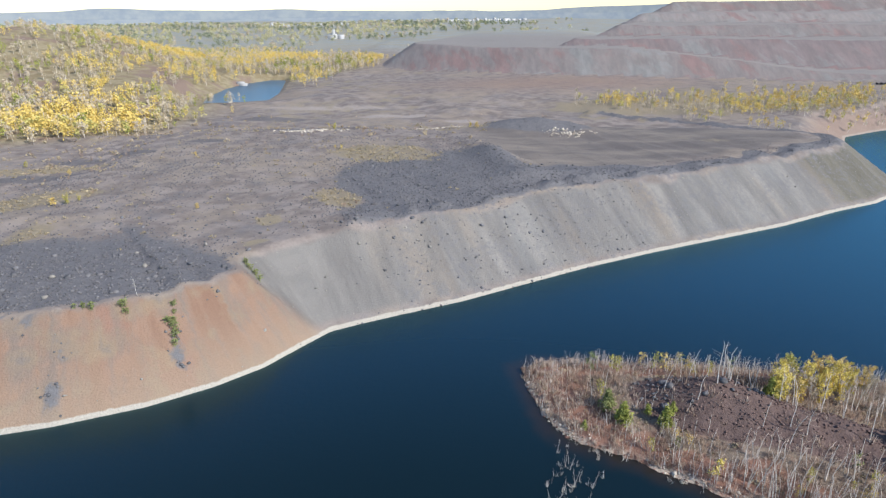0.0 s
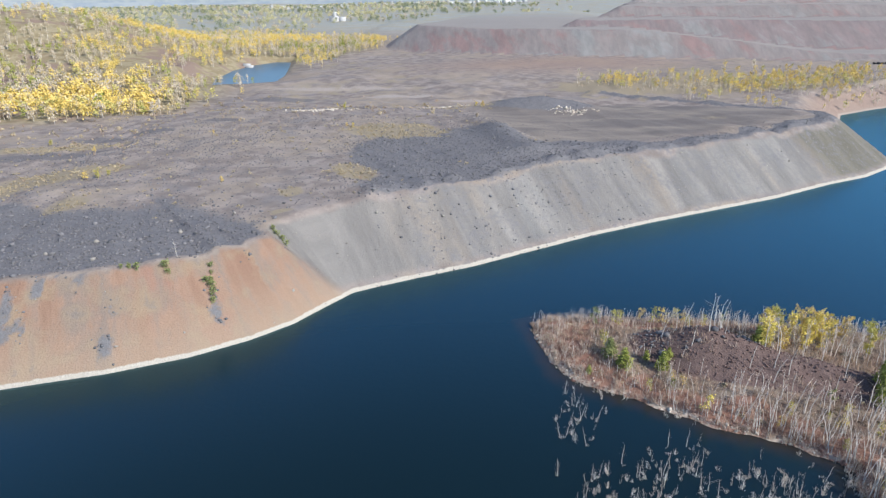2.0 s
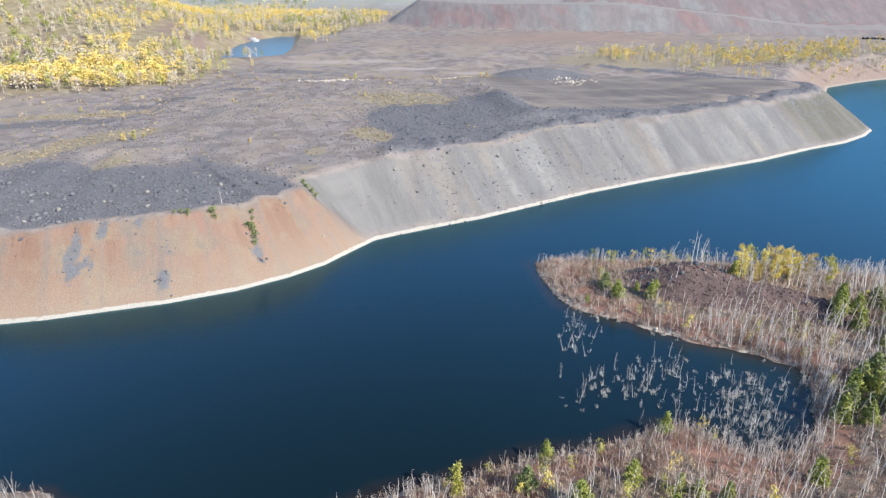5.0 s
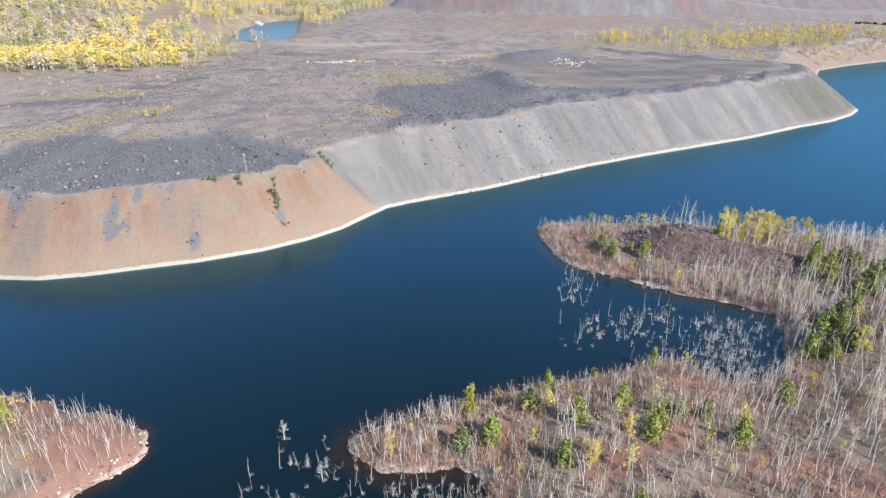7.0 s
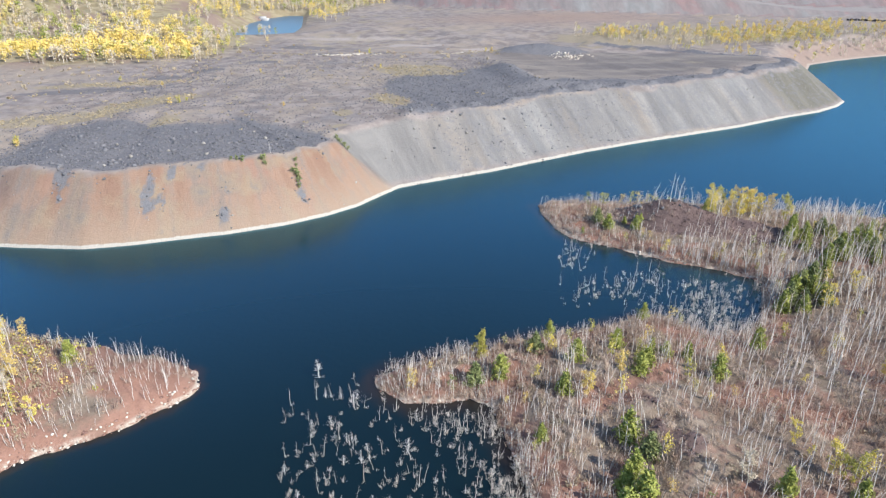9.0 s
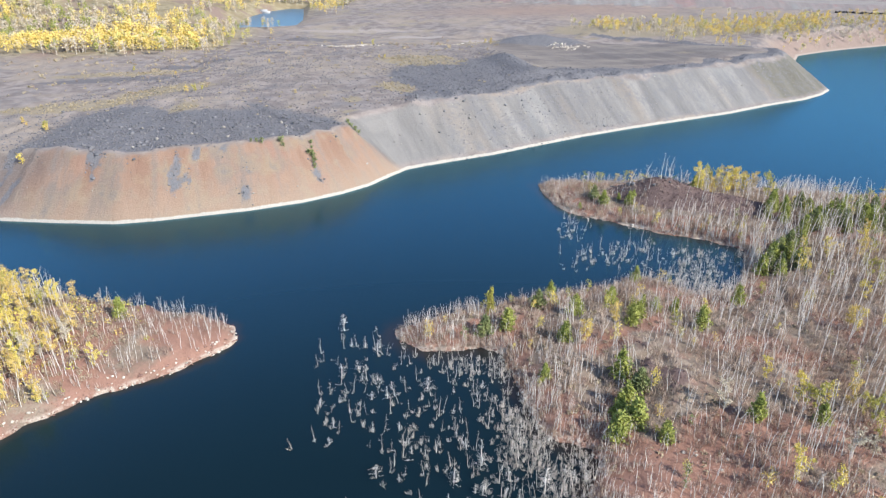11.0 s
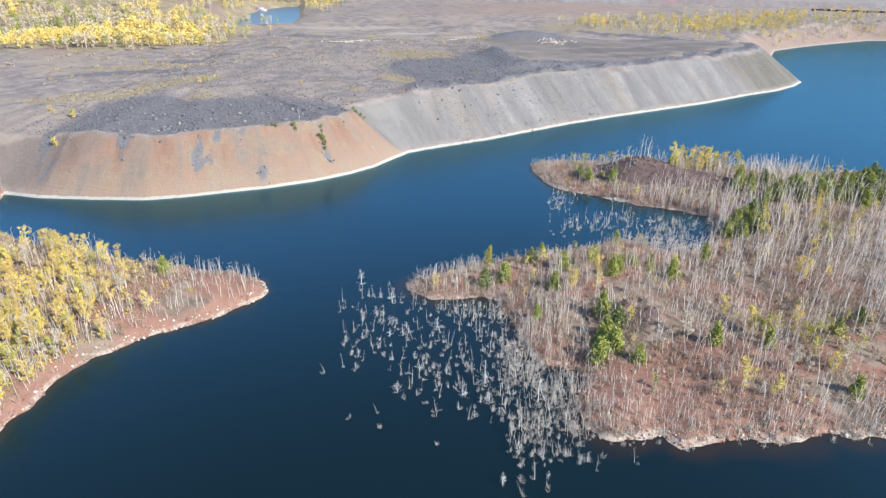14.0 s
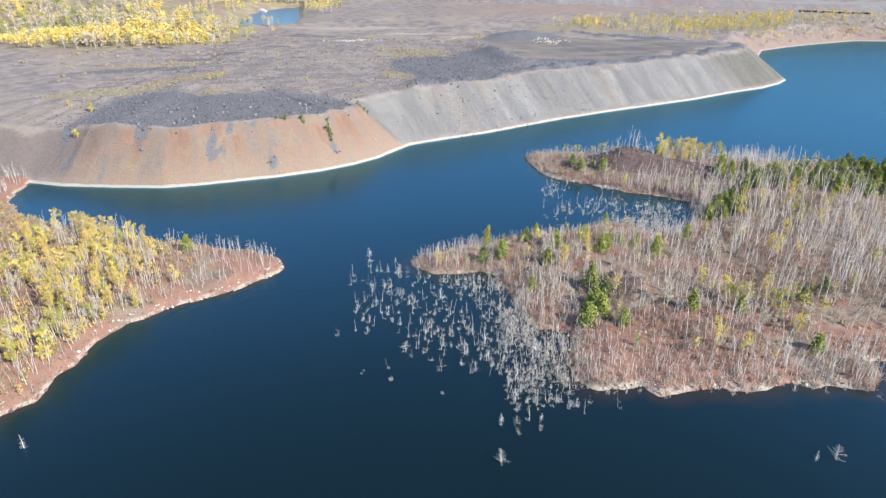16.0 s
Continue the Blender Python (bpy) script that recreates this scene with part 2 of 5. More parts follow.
    z["pink"] = smooth(0.3, 0.8, bump(x, y, -100, 417, 26, 13) + bump(x, y, -55, 512, 40, 10) + bump(x, y, -2, 484, 18, 10) + bump(x, y, -25, 440, 50, 8, 10) + 0.7 * bump(x, y, -110, 560, 120, 18) + wob * 0.14) * ~low * (1 - 0.7 * flat)
    z["pale"] = np.where(low, 0.0, 1.0 - 0.6 * (y > 400))
    z["red"] = np.where(dw > np.maximum(de, dn), smooth(-.25, .1, fbm(x, y, 14, 97)), np.where(de > dn, smooth(0.02, 0.2, fbm(x, y, 16, 99) + 0.5 * bump(x, y, 18, -10, 22, 9) + 0.4 * bump(x, y, 46, -1, 6, 4) + 0.4 * bump(x, y, 48, 60, 12, 6) + 0.35 * smooth(14, 3, de) - .01), 0.8 * bump(x, y, 90, 690, 170, 80) + 0.9 * far * smooth(40, 8, dn)))
    z["flat"] = flat
    z["bench"] = bench * (terrace > 0)
    z["olive"] = smooth(KINK + 262, KINK + 272, s + 0.2 * dn + wob) * (y < 400)
    z["terrace"] = terrace
    z["low"] = low * 1.0
    z["woods"] = smooth(0.25, 0.55, bump(x, y, -480, 690, 280, 300) + bump(x, y, -430, 1030, 260, 170) + 0.7 * bump(x, y, -250, 960, 90, 90) + bump(x, y, -300, 480, 60, 90)) * (terrace == 0)
    z["woods"] = np.maximum(z["woods"], smooth(1150, 1400, y) * smooth(-.08, .02, fbm(x, y, 260, 101) - 0.0004 * (x + 100)) * (terrace == 0))
    z["s"], z["d"], z["dn"], z["de"], z["dw"], z["inland"], z["lip"] = s, dn, dn, de, dw, inland, lip
    return h, z


# ---- materials ----
def mat(name):
    m = bpy.data.materials.new(name)
    m.use_nodes = True
    return m, m.node_tree.nodes, m.node_tree.links, m.node_tree.nodes["Principled BSDF"]


class Nodes:
    """Short hand for node graphs."""

    def __init__(self, m):
        self.n, self.l = m.node_tree.nodes, m.node_tree.links

    def put(self, socket, v):
        if hasattr(v, "is_output"):
            self.l.new(v, socket)
        else:
            socket.default_value = v

    def noise(self, vec, scale, detail=4.0, rough=0.6):
        k = self.n.new("ShaderNodeTexNoise")
        self.l.new(vec, k.inputs["Vector"])
        k.inputs["Scale"].default_value, k.inputs["Detail"].default_value, k.inputs["Roughness"].default_value = scale, detail, rough
        return k.outputs["Fac"]

    def cells(self, vec, scale, out="Color"):
        k = self.n.new("ShaderNodeTexVoronoi")
        self.l.new(vec, k.inputs["Vector"])
        k.inputs["Scale"].default_value = scale
        return k.outputs[out]

    def ramp(self, v, a, b, low=0.0, high=1.0):
        k = self.n.new("ShaderNodeMapRange")
        k.interpolation_type = "SMOOTHSTEP"
        self.put(k.inputs["Value"], v)
        for name, value in (("From Min", a), ("From Max", b), ("To Min", low), ("To Max", high)):
            k.inputs[name].default_value = value
        return k.outputs["Result"]

    def math(self, op, a, b=0.0):
        k = self.n.new("ShaderNodeMath")
        k.operation = op
        self.put(k.inputs[0], a)
        self.put(k.inputs[1], b)
        return k.outputs[0]

    def mix(self, f, a, b, blend="MIX"):
        k = self.n.new("ShaderNodeMix")
        k.data_type, k.blend_type = "RGBA", blend
        self.put(k.inputs["Factor"], f)
        self.put(k.inputs[6], (*a, 1) if isinstance(a, tuple) else a)
        self.put(k.inputs[7], (*b, 1) if isinstance(b, tuple) else b)
        return k.outputs[2]

    def attr(self, name, out="Fac"):
        k = self.n.new("ShaderNodeAttribute")
        k.attribute_name = name
        return k.outputs[out]

    def vec(self, x, y, z):
        k = self.n.new("ShaderNodeCombineXYZ")
        for i, v in enumerate((x, y, z)):
            self.put(k.inputs[i], v)
        return k.outputs[0]

    def place(self):
        return self.n.new("ShaderNodeNewGeometry").outputs["Position"]

    def split(self, v):
        k = self.n.new("ShaderNodeSeparateXYZ")
        self.l.new(v, k.inputs[0])
        return k.outputs

    def bump(self, height, strength, distance):
        k = self.n.new("ShaderNodeBump")
        self.l.new(height, k.inputs["Height"])
        k.inputs["Strength"].default_value, k.inputs["Distance"].default_value = strength, distance
        return k.outputs["Normal"]


def ground_material():
    m, n, l, p = mat("mine_ground")
    q = Nodes(m)
    pos = q.place()
    big, mid, fine, grit = q.noise(pos, 0.02, 4), q.noise(pos, 0.11, 5), q.noise(pos, 0.55, 5, 0.7), q.noise(pos, 2.2, 3, 0.7)
    streak = q.noise(q.vec(q.math("ADD", q.math("MULTIPLY", q.attr("s"), 0.095), q.math("MULTIPLY", fine, 0.12)), q.math("MULTIPLY", q.attr("d"), 0.018), 0.0), 1.0, 6, 0.62)
    streak2 = q.noise(q.vec(q.math("MULTIPLY", q.attr("s"), 0.045), q.math("MULTIPLY", q.attr("d"), 0.01), 3.0), 1.0, 3, 0.6)

    def zone(name, soft=0.5):
        v = q.math("ADD", q.attr(name), q.math("MULTIPLY", q.math("SUBTRACT", q.math("ADD", q.math("MULTIPLY", fine, 0.6), q.math("MULTIPLY", mid, 0.4)), 0.5), 1.3))
        return q.ramp(v, 0.5 - soft * 0.5, 0.5 + soft * 0.5)
    # plateau spoil: grey brown
    col = q.mix(q.ramp(mid, 0.35, 0.65), (0.20, 0.169, 0.155), (0.31, 0.267, 0.242))
    col = q.mix(q.ramp(big, 0.48, 0.62, 0, 0.85), col, q.mix(mid, (0.25, 0.208, 0.17), (0.37, 0.31, 0.255)))
    col = q.mix(q.ramp(q.noise(pos, 0.045, 6, 0.7), 0.5, 0.68, 0, 0.7), col, q.mix(fine, (0.15, 0.138, 0.14), (0.25, 0.235, 0.238)))
    col = q.mix(zone("pink", 0.7), col, q.mix(fine, (0.30, 0.255, 0.225), (0.43, 0.38, 0.345)))
    col = q.mix(zone("dark", 0.6), col, q.mix(fine, (0.13, 0.12, 0.122), (0.2, 0.185, 0.185)))
    # trodden flat
    track = q.noise(q.vec(q.math("MULTIPLY", q.split(pos)[0], 0.01), q.math("MULTIPLY", q.split(pos)[1], 0.05), 0.0), 1.0, 5)
    col = q.mix(q.attr("flat"), col, q.mix(q.ramp(track, 0.4, 0.66), (0.165, 0.147, 0.14), (0.255, 0.222, 0.193)))
    # dump faces
    grey = q.mix(q.ramp(streak, 0.25, 0.75), (0.15, 0.142, 0.138), (0.282, 0.266, 0.247))
    grey = q.mix(q.ramp(streak2, 0.5, 0.72, 0, 0.5), grey, (0.28, 0.228, 0.178))
    grey = q.mix(q.ramp(streak2, 0.44, 0.3, 0, 0.5), grey, (0.205, 0.207, 0.207))
    grey = q.mix(q.attr("olive"), grey, q.mix(q.ramp(streak, 0.3, 0.7), (0.125, 0.116, 0.095), (0.185, 0.17, 0.14)))
    west_end = q.ramp(q.math("ADD", q.split(pos)[0], q.math("MULTIPLY", streak, 20.0)), -158.0, -182.0)
    grey = q.mix(west_end, grey, q.mix(fine, (0.15, 0.122, 0.108), (0.25, 0.208, 0.185)))
    col = q.mix(q.attr("slope"), col, grey)
    orange = q.mix(q.ramp(streak, 0.28, 0.7), (0.215, 0.128, 0.092), (0.345, 0.235, 0.172))
    orange = q.mix(q.ramp(streak2, 0.52, 0.7, 0, 0.8), orange, (0.285, 0.155, 0.125))
    orange = q.mix(q.ramp(q.math("ADD", streak, q.math("MULTIPLY", mid, 0.5)), 0.68, 0.88, 0, 0.85), orange, (0.20, 0.165, 0.145))
    orange = q.mix(q.ramp(q.math("ADD", mid, q.math("MULTIPLY", streak2, 0.4)), 0.68, 0.86, 0, 0.55), orange, (0.31, 0.235, 0.155))
    orange = q.mix(q.ramp(q.math("ADD", fine, q.math("MULTIPLY", streak, 0.6)), 0.62, 0.5, 0, 0.45), orange, (0.23, 0.12, 0.09))
    orange = q.mix(q.ramp(q.math("ADD", q.attr("d"), q.math("MULTIPLY", streak, 22.0)), 25.0, 8.0, 0, 0.6), orange, (0.345, 0.265, 0.195))
    orange = q.mix(q.ramp(q.math("ADD", mid, q.math("MULTIPLY", streak, 0.7)), 0.98, 1.12, 0, 0.75), orange, (0.19, 0.165, 0.155))
    col = q.mix(q.attr("till"), col, orange)
    # blasted rock
    rock = q.mix(fine, (0.095, 0.093, 0.10), (0.23, 0.225, 0.235))
    col = q.mix(zone("rubble", 0.35), col, rock)
    col = q.mix(zone("grass", 0.6), col, q.mix(fine, (0.235, 0.195, 0.145), (0.335, 0.285, 0.205)))
    col = q.mix(q.math("MULTIPLY", zone("red", 0.8), 0.8), col, q.mix(fine, (0.235, 0.165, 0.135), (0.36, 0.265, 0.215)))
    # low wooded points: brown soil, litter and moss
    soil = q.mix(q.ramp(mid, 0.35, 0.65), (0.19, 0.148, 0.112), (0.31, 0.25, 0.195))
    soil = q.mix(q.ramp(q.noise(pos, 0.25, 6, 0.7), 0.48, 0.62, 0, 0.8), soil, (0.25, 0.16, 0.125))
    soil = q.mix(q.ramp(fine, 0.55, 0.75, 0, 0.7), soil, (0.40, 0.335, 0.255))
    soil = q.mix(q.ramp(q.noise(pos, 0.9, 4, 0.7), 0.56, 0.72, 0, 0.6), soil, (0.12, 0.095, 0.08))
    soil = q.mix(zone("red", 0.7), soil, q.mix(fine, (0.225, 0.12, 0.088), (0.35, 0.205, 0.155)))
    soil = q.mix(zone("rubble", 0.35), soil, q.mix(fine, (0.08, 0.054, 0.05), (0.215, 0.155, 0.14)))
    col = q.mix(q.attr("low"), col, soil)
    # terraces
    band = q.noise(q.vec(q.math("ADD", q.math("MULTIPLY", q.split(pos)[0], 0.022), q.math("MULTIPLY", q.split(pos)[2], 0.012)), q.math("MULTIPLY", q.split(pos)[2], 0.02), q.math("MULTIPLY", q.attr("terrace"), 9.0)), 1.0, 7, 0.68)
    tier = q.attr("terrace")
    steps = q.mix(q.ramp(tier, 0.2, 0.26), (0.21, 0.185, 0.175), (0.19, 0.15, 0.148))
    steps = q.mix(q.ramp(tier, 0.36, 0.42), steps, (0.215, 0.19, 0.18))
    steps = q.mix(q.ramp(tier, 0.52, 0.58), steps, (0.26, 0.238, 0.225))
    steps = q.mix(q.ramp(tier, 0.68, 0.74), steps, (0.205, 0.172, 0.16))
    steps = q.mix(q.ramp(band, 0.52, 0.64, 0, 0.75), steps, (0.235, 0.25, 0.24))
    steps = q.mix(q.ramp(band, 0.48, 0.38, 0, 0.8), steps, (0.235, 0.132, 0.122))
    steps = q.mix(0.7, steps, q.mix(q.ramp(q.noise(q.vec(q.math("MULTIPLY", q.split(pos)[0], 0.12), q.math("MULTIPLY", q.split(pos)[2], 0.04), q.math("MULTIPLY", q.split(pos)[1], 0.03)), 1.0, 5, 0.7), 0.3, 0.7), (0.68, 0.68, 0.70), (1.25, 1.22, 1.2)), "MULTIPLY")
    # terraces lightened towards grey, painting in the haze over them
    steps = q.mix(0.25, steps, (0.36, 0.325, 0.32))
    steps = q.mix(q.ramp(q.attr("bench"), 0.6, 0.95), steps, (0.28, 0.258, 0.242))
    col = q.mix(q.ramp(q.attr("terrace"), 0.02, 0.1), col, steps)
    wood = q.mix(q.ramp(mid, 0.4, 0.6), (0.25, 0.205, 0.125), (0.32, 0.275, 0.18))
    wood = q.mix(q.ramp(big, 0.5, 0.62), wood, (0.25, 0.185, 0.15))
    col = q.mix(q.attr("woods"), col, wood)
    # far plain, its colour paled with distance to stand for haze
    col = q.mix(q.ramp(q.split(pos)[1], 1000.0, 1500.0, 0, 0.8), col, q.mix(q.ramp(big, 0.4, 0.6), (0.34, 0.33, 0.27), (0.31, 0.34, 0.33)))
    # bleached strip at the water line
    zed = q.math("ADD", q.split(pos)[2], q.math("MULTIPLY", q.math("SUBTRACT", q.math("ADD", q.math("MULTIPLY", fine, 0.6), q.math("MULTIPLY", mid, 0.4)), 0.5), 1.6))
    bleached = q.math("MULTIPLY", q.ramp(zed, 1.1, 0.8), q.attr("pale"))
    col = q.mix(bleached, col, q.mix(grit, (0.35, 0.315, 0.27), (0.53, 0.49, 0.43)))
    edge = q.math("MULTIPLY", q.ramp(zed, 1.15, 0.55), q.attr("low"))
    col = q.mix(q.math("MULTIPLY", edge, q.ramp(q.math("ADD", q.math("MULTIPLY", mid, 0.5), q.math("MULTIPLY", fine, 0.5)), 0.42, 0.58)), col, q.mix(grit, (0.34, 0.265, 0.21), (0.54, 0.475, 0.4)))
    wet = q.ramp(zed, 0.12, -0.3)
    col = q.mix(q.math("MULTIPLY", wet, 0.75), col, (0.05, 0.035, 0.02))
    col = q.mix(0.55, col, q.mix(grit, (0.72, 0.72, 0.72), (1.25, 1.25, 1.25)), "MULTIPLY")
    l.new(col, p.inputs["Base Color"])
    p.inputs["Roughness"].default_value = 0.95
    p.inputs["Specular IOR Level"].default_value = 0.15
    l.new(q.bump(q.math("ADD", q.math("ADD", fine, q.math("MULTIPLY", mid, 0.8)), q.math("MULTIPLY", grit, 0.4)), 0.55, 0.8), p.inputs["Normal"])
    return m


def water_material():
    m, n, l, p = mat("lake_water")
    q = Nodes(m)
    pos = q.place()
    deep = q.mix(q.noise(pos, 0.01, 2), (0.0027, 0.0108, 0.0158), (0.0032, 0.0138, 0.0202))
    col = q.mix(q.ramp(q.attr("shallow"), 0.15, 0.95, 0, 0.9), deep, q.mix(q.attr("redbed"), (0.014, 0.02, 0.012), (0.026, 0.018, 0.014)))
    l.new(col, p.inputs["Base Color"])
    p.inputs["Roughness"].default_value = 0.5
    p.inputs["Specular IOR Level"].default_value = 0.1
    ripple = q.math("ADD", q.noise(pos, 0.6, 3), q.math("MULTIPLY", q.noise(pos, 2.3, 2), 0.35))
    normal = q.bump(ripple, 0.25, 0.3)
    gloss = n.new("ShaderNodeBsdfGlossy")
    gloss.inputs["Color"].default_value = (0.28, 0.635, 0.80, 1.0)
    gloss.inputs["Roughness"].default_value = 0.17
    l.new(normal, gloss.inputs["Normal"])
    angle = n.new("ShaderNodeLayerWeight")
    angle.inputs["Blend"].default_value = 0.5
    sheen = n.new("ShaderNodeMixShader")
    l.new(q.ramp(angle.outputs["Facing"], 0.27, 0.98, 0.01, 0.56), sheen.inputs[0])
    l.new(p.outputs[0], sheen.inputs[1])
    l.new(gloss.outputs[0], sheen.inputs[2])
    l.new(sheen.outputs[0], n["Material Output"].inputs["Surface"])
    return m


def pond_material():
    m, n, l, p = mat("sky_blue_pond")
    q = Nodes(m)
    # blue of the mirrored sky is put into the pond's base colour
    l.new(q.mix(q.noise(q.place(), 0.05, 3), (0.035, 0.105, 0.175), (0.05, 0.125, 0.20)), p.inputs["Base Color"])
    p.inputs["Roughness"].default_value = 0.3
    return m


def plain(name, a, b, scale=1.5, rough=0.9, vary=0.0, island=True, bumpy=0.0, sss=0.0):
    """A matt surface between two colours; vary: how far each piece or leaf differs."""
    m, n, l, p = mat(name)
    q = Nodes(m)
    f = q.noise(q.place(), scale, 4)
    f = q.ramp(f, 0.3, 0.7)
    if vary:
        rnd = q.n.new("ShaderNodeNewGeometry").outputs["Random Per Island"] if island else q.n.new("ShaderNodeObjectInfo").outputs["Random"]
        f = q.math("ADD", q.math("MULTIPLY", f, 1 - vary), q.math("MULTIPLY", rnd, vary))
    l.new(q.mix(f, a, b), p.inputs["Base Color"])
    p.inputs["Roughness"].default_value = rough
    p.inputs["Specular IOR Level"].default_value = 0.2
    if bumpy:
        l.new(q.bump(q.noise(q.place(), scale * 3, 4), bumpy, 0.1), p.inputs["Normal"])
    return m


GROUND, WATER = ground_material(), water_material()


def mesh_of(name, verts, faces, material, smooth_shade=False):
    me = bpy.data.meshes.new(name)
    me.from_pydata(verts if isinstance(verts, list) else verts.tolist(), [], faces if isinstance(faces, list) else faces.tolist())
    me.materials.append(material)
    if smooth_shade:
        me.polygons.foreach_set("use_smooth", [True] * len(me.polygons))
    me.update()
    return me


def grid_mesh(name, xs, ys, height, material):
    gx, gy = np.meshgrid(xs, ys)
    gx, gy = gx.ravel(), gy.ravel()
    gz, extra = height(gx, gy)
    nx, ny = len(xs), len(ys)
    i = (np.arange(ny - 1)[:, None] * nx + np.arange(nx - 1)[None, :]).ravel()
    quads = np.stack([i, i + 1, i + nx + 1, i + nx], 1)
    me = bpy.data.meshes.new(name)
    me.vertices.add(len(gx))
    me.vertices.foreach_set("co", np.stack([gx, gy, gz], 1).ravel())
    me.loops.add(quads.size)
    me.loops.foreach_set("vertex_index", quads.ravel().astype(np.int32))
    me.polygons.add(len(quads))
    me.polygons.foreach_set("loop_start", np.arange(0, quads.size, 4, dtype=np.int32))
    me.polygons.foreach_set("use_smooth", np.ones(len(quads), bool))
    for key, v in extra.items():
        a = me.attributes.new(key, "FLOAT", "POINT")
        a.data.foreach_set("value", np.asarray(v, np.float32))
    me.materials.append(material)
    me.update(calc_edges=True)
    me.validate()
    return new(name, me)


def stretch(a, b, step, grow, low, high):
    """Steps of one size from a to b, growing outside to low and high."""
    mid = list(np.arange(a, b, step))
    out, d, v = [], step, mid[-1]
    while v < high:
        d *= grow
        v += d
        out.append(min(v, high))
    pre, d, v = [], step, a
    while v > low:
        d *= grow
        v -= d
        pre.append(max(v, low))
    return np.array(sorted(set(pre)) + mid + sorted(set(out)))


def ground_height(x, y):
    h, z = terrain(x, y)
    keep = ("till", "slope", "rubble", "grass", "pale", "red", "flat", "terrace", "low", "woods", "olive", "bench", "dark", "pink", "s", "d")
    return h, {k: z[k] for k in keep}


ground = grid_mesh("ground", stretch(-250, 260, 1.5, 1.04, -4600, 4600), stretch(-66, 345, 1.5, 1.0135, -700, 4800), ground_height, GROUND)
tagged(ground, "mine spoil ground with grey dump faces, orange till and rubble", "ground", kind="structure")


def lake_depth(x, y):
    h, z = terrain(x, y)
    red = smooth(0, 6, z["dn"] * 0 + np.maximum(z["de"], z["dw"]) + 12) * smooth(-16, -3, np.maximum(z["de"], z["dw"]))
    return np.zeros(len(x)), {"shallow": np.clip(1 + np.minimum(h, 0) / 2.2, 0, 1), "redbed": red}


lake = grid_mesh("lake_water", stretch(-215, 270, 2.0, 1.12, -4000, 4000), stretch(-75, 350, 2.0, 1.1, -800, 640), lake_depth, WATER)
tagged(lake, "deep blue still pit lake water", "water", kind="structure")
pond = new("pond_water", mesh_of("pond_water", [(-310, 600, 9.6), (-150, 600, 9.6), (-150, 940, 9.6), (-310, 940, 9.6)], [(0, 1, 2, 3)], pond_material()))
tagged(pond, "small blue pond behind the dump", "water", kind="structure")


# ---- plants and stones: shapes as (points, triangles) ----
def tube(points, radii, k=4):
    """A tapered tube along points; the last end closes to a tip."""
    pts = [np.array(p, float) for p in points]
    v, f = [], []
    for i, p in enumerate(pts):
        ax = pts[min(i + 1, len(pts) - 1)] - pts[max(i - 1, 0)]
        ax = ax / (np.linalg.norm(ax) + 1e-9)
        a = np.cross(ax, (0.3, 0.9, 0.1) if abs(ax[2]) > 0.8 else (0, 0, 1))
        a /= np.linalg.norm(a)
        b = np.cross(ax, a)
        if i == len(pts) - 1:
            v.append(p)
        else:
            v += [p + radii[i] * (math.cos(t) * a + math.sin(t) * b) for t in np.arange(k) * 2 * math.pi / k]
    n = len(pts)
    for i in range(n - 2):
        for j in range(k):
            a, b, c, d = i * k + j, i * k + (j + 1) % k, (i + 1) * k + (j + 1) % k, (i + 1) * k + j
            f += [(a, b, c), (a, c, d)]
    f += [((n - 2) * k + j, (n - 2) * k + (j + 1) % k, (n - 1) * k) for j in range(k)]
    return np.array(v), np.array(f)


def merge(shapes):
    vs, fs, o = [], [], 0
    for v, f in shapes:
        vs.append(v)
        fs.append(f + o)
        o += len(v)
    return np.concatenate(vs), np.concatenate(fs)


def blades(rng, centres, size, per, flat=0.0, long=1.0):
    """Small leaf faces, two triangles each, scattered round centres."""
    c = np.repeat(centres, per, 0)
    n = len(c)
    c = c + rng.normal(0, size * 0.55, (n, 3))
    a = rng.normal(0, 1, (n, 3))
    a[:, 2] *= 1 - flat
    a /= np.linalg.norm(a, axis=1)[:, None]
    b = np.cross(a, rng.normal(0, 1, (n, 3)))
    b /= np.linalg.norm(b, axis=1)[:, None]
    sz = size * rng.uniform(0.55, 1.1, (n, 1)) * 0.5
    a, b = a * sz * long, b * sz
    v = np.stack([c - a, c + b * 0.8, c + a, c - b * 0.8], 1).reshape(-1, 3)
    i = np.arange(n)[:, None] * 4
    return v, np.concatenate([i + [0, 1, 2], i + [0, 2, 3]])


def crooked(rng, h, lean, r, n=5):
    dx, dy = rng.normal(0, lean, 2)
    pts = [(dx * t * t * h + rng.normal(0, 0.012) * h * (t > 0), dy * t * t * h + rng.normal(0, 0.012) * h * (t > 0), h * t - 0.25 * (t == 0)) for t in np.linspace(0, 1, n)]
    return pts, [r * (1 - 0.8 * i / (n - 1)) for i in range(n)]


def at_height(pts, t):
    k = t * (len(pts) - 1)
    i = min(int(k), len(pts) - 2)
    return np.array(pts[i]) * (1 - (k - i)) + np.array(pts[i + 1]) * (k - i)


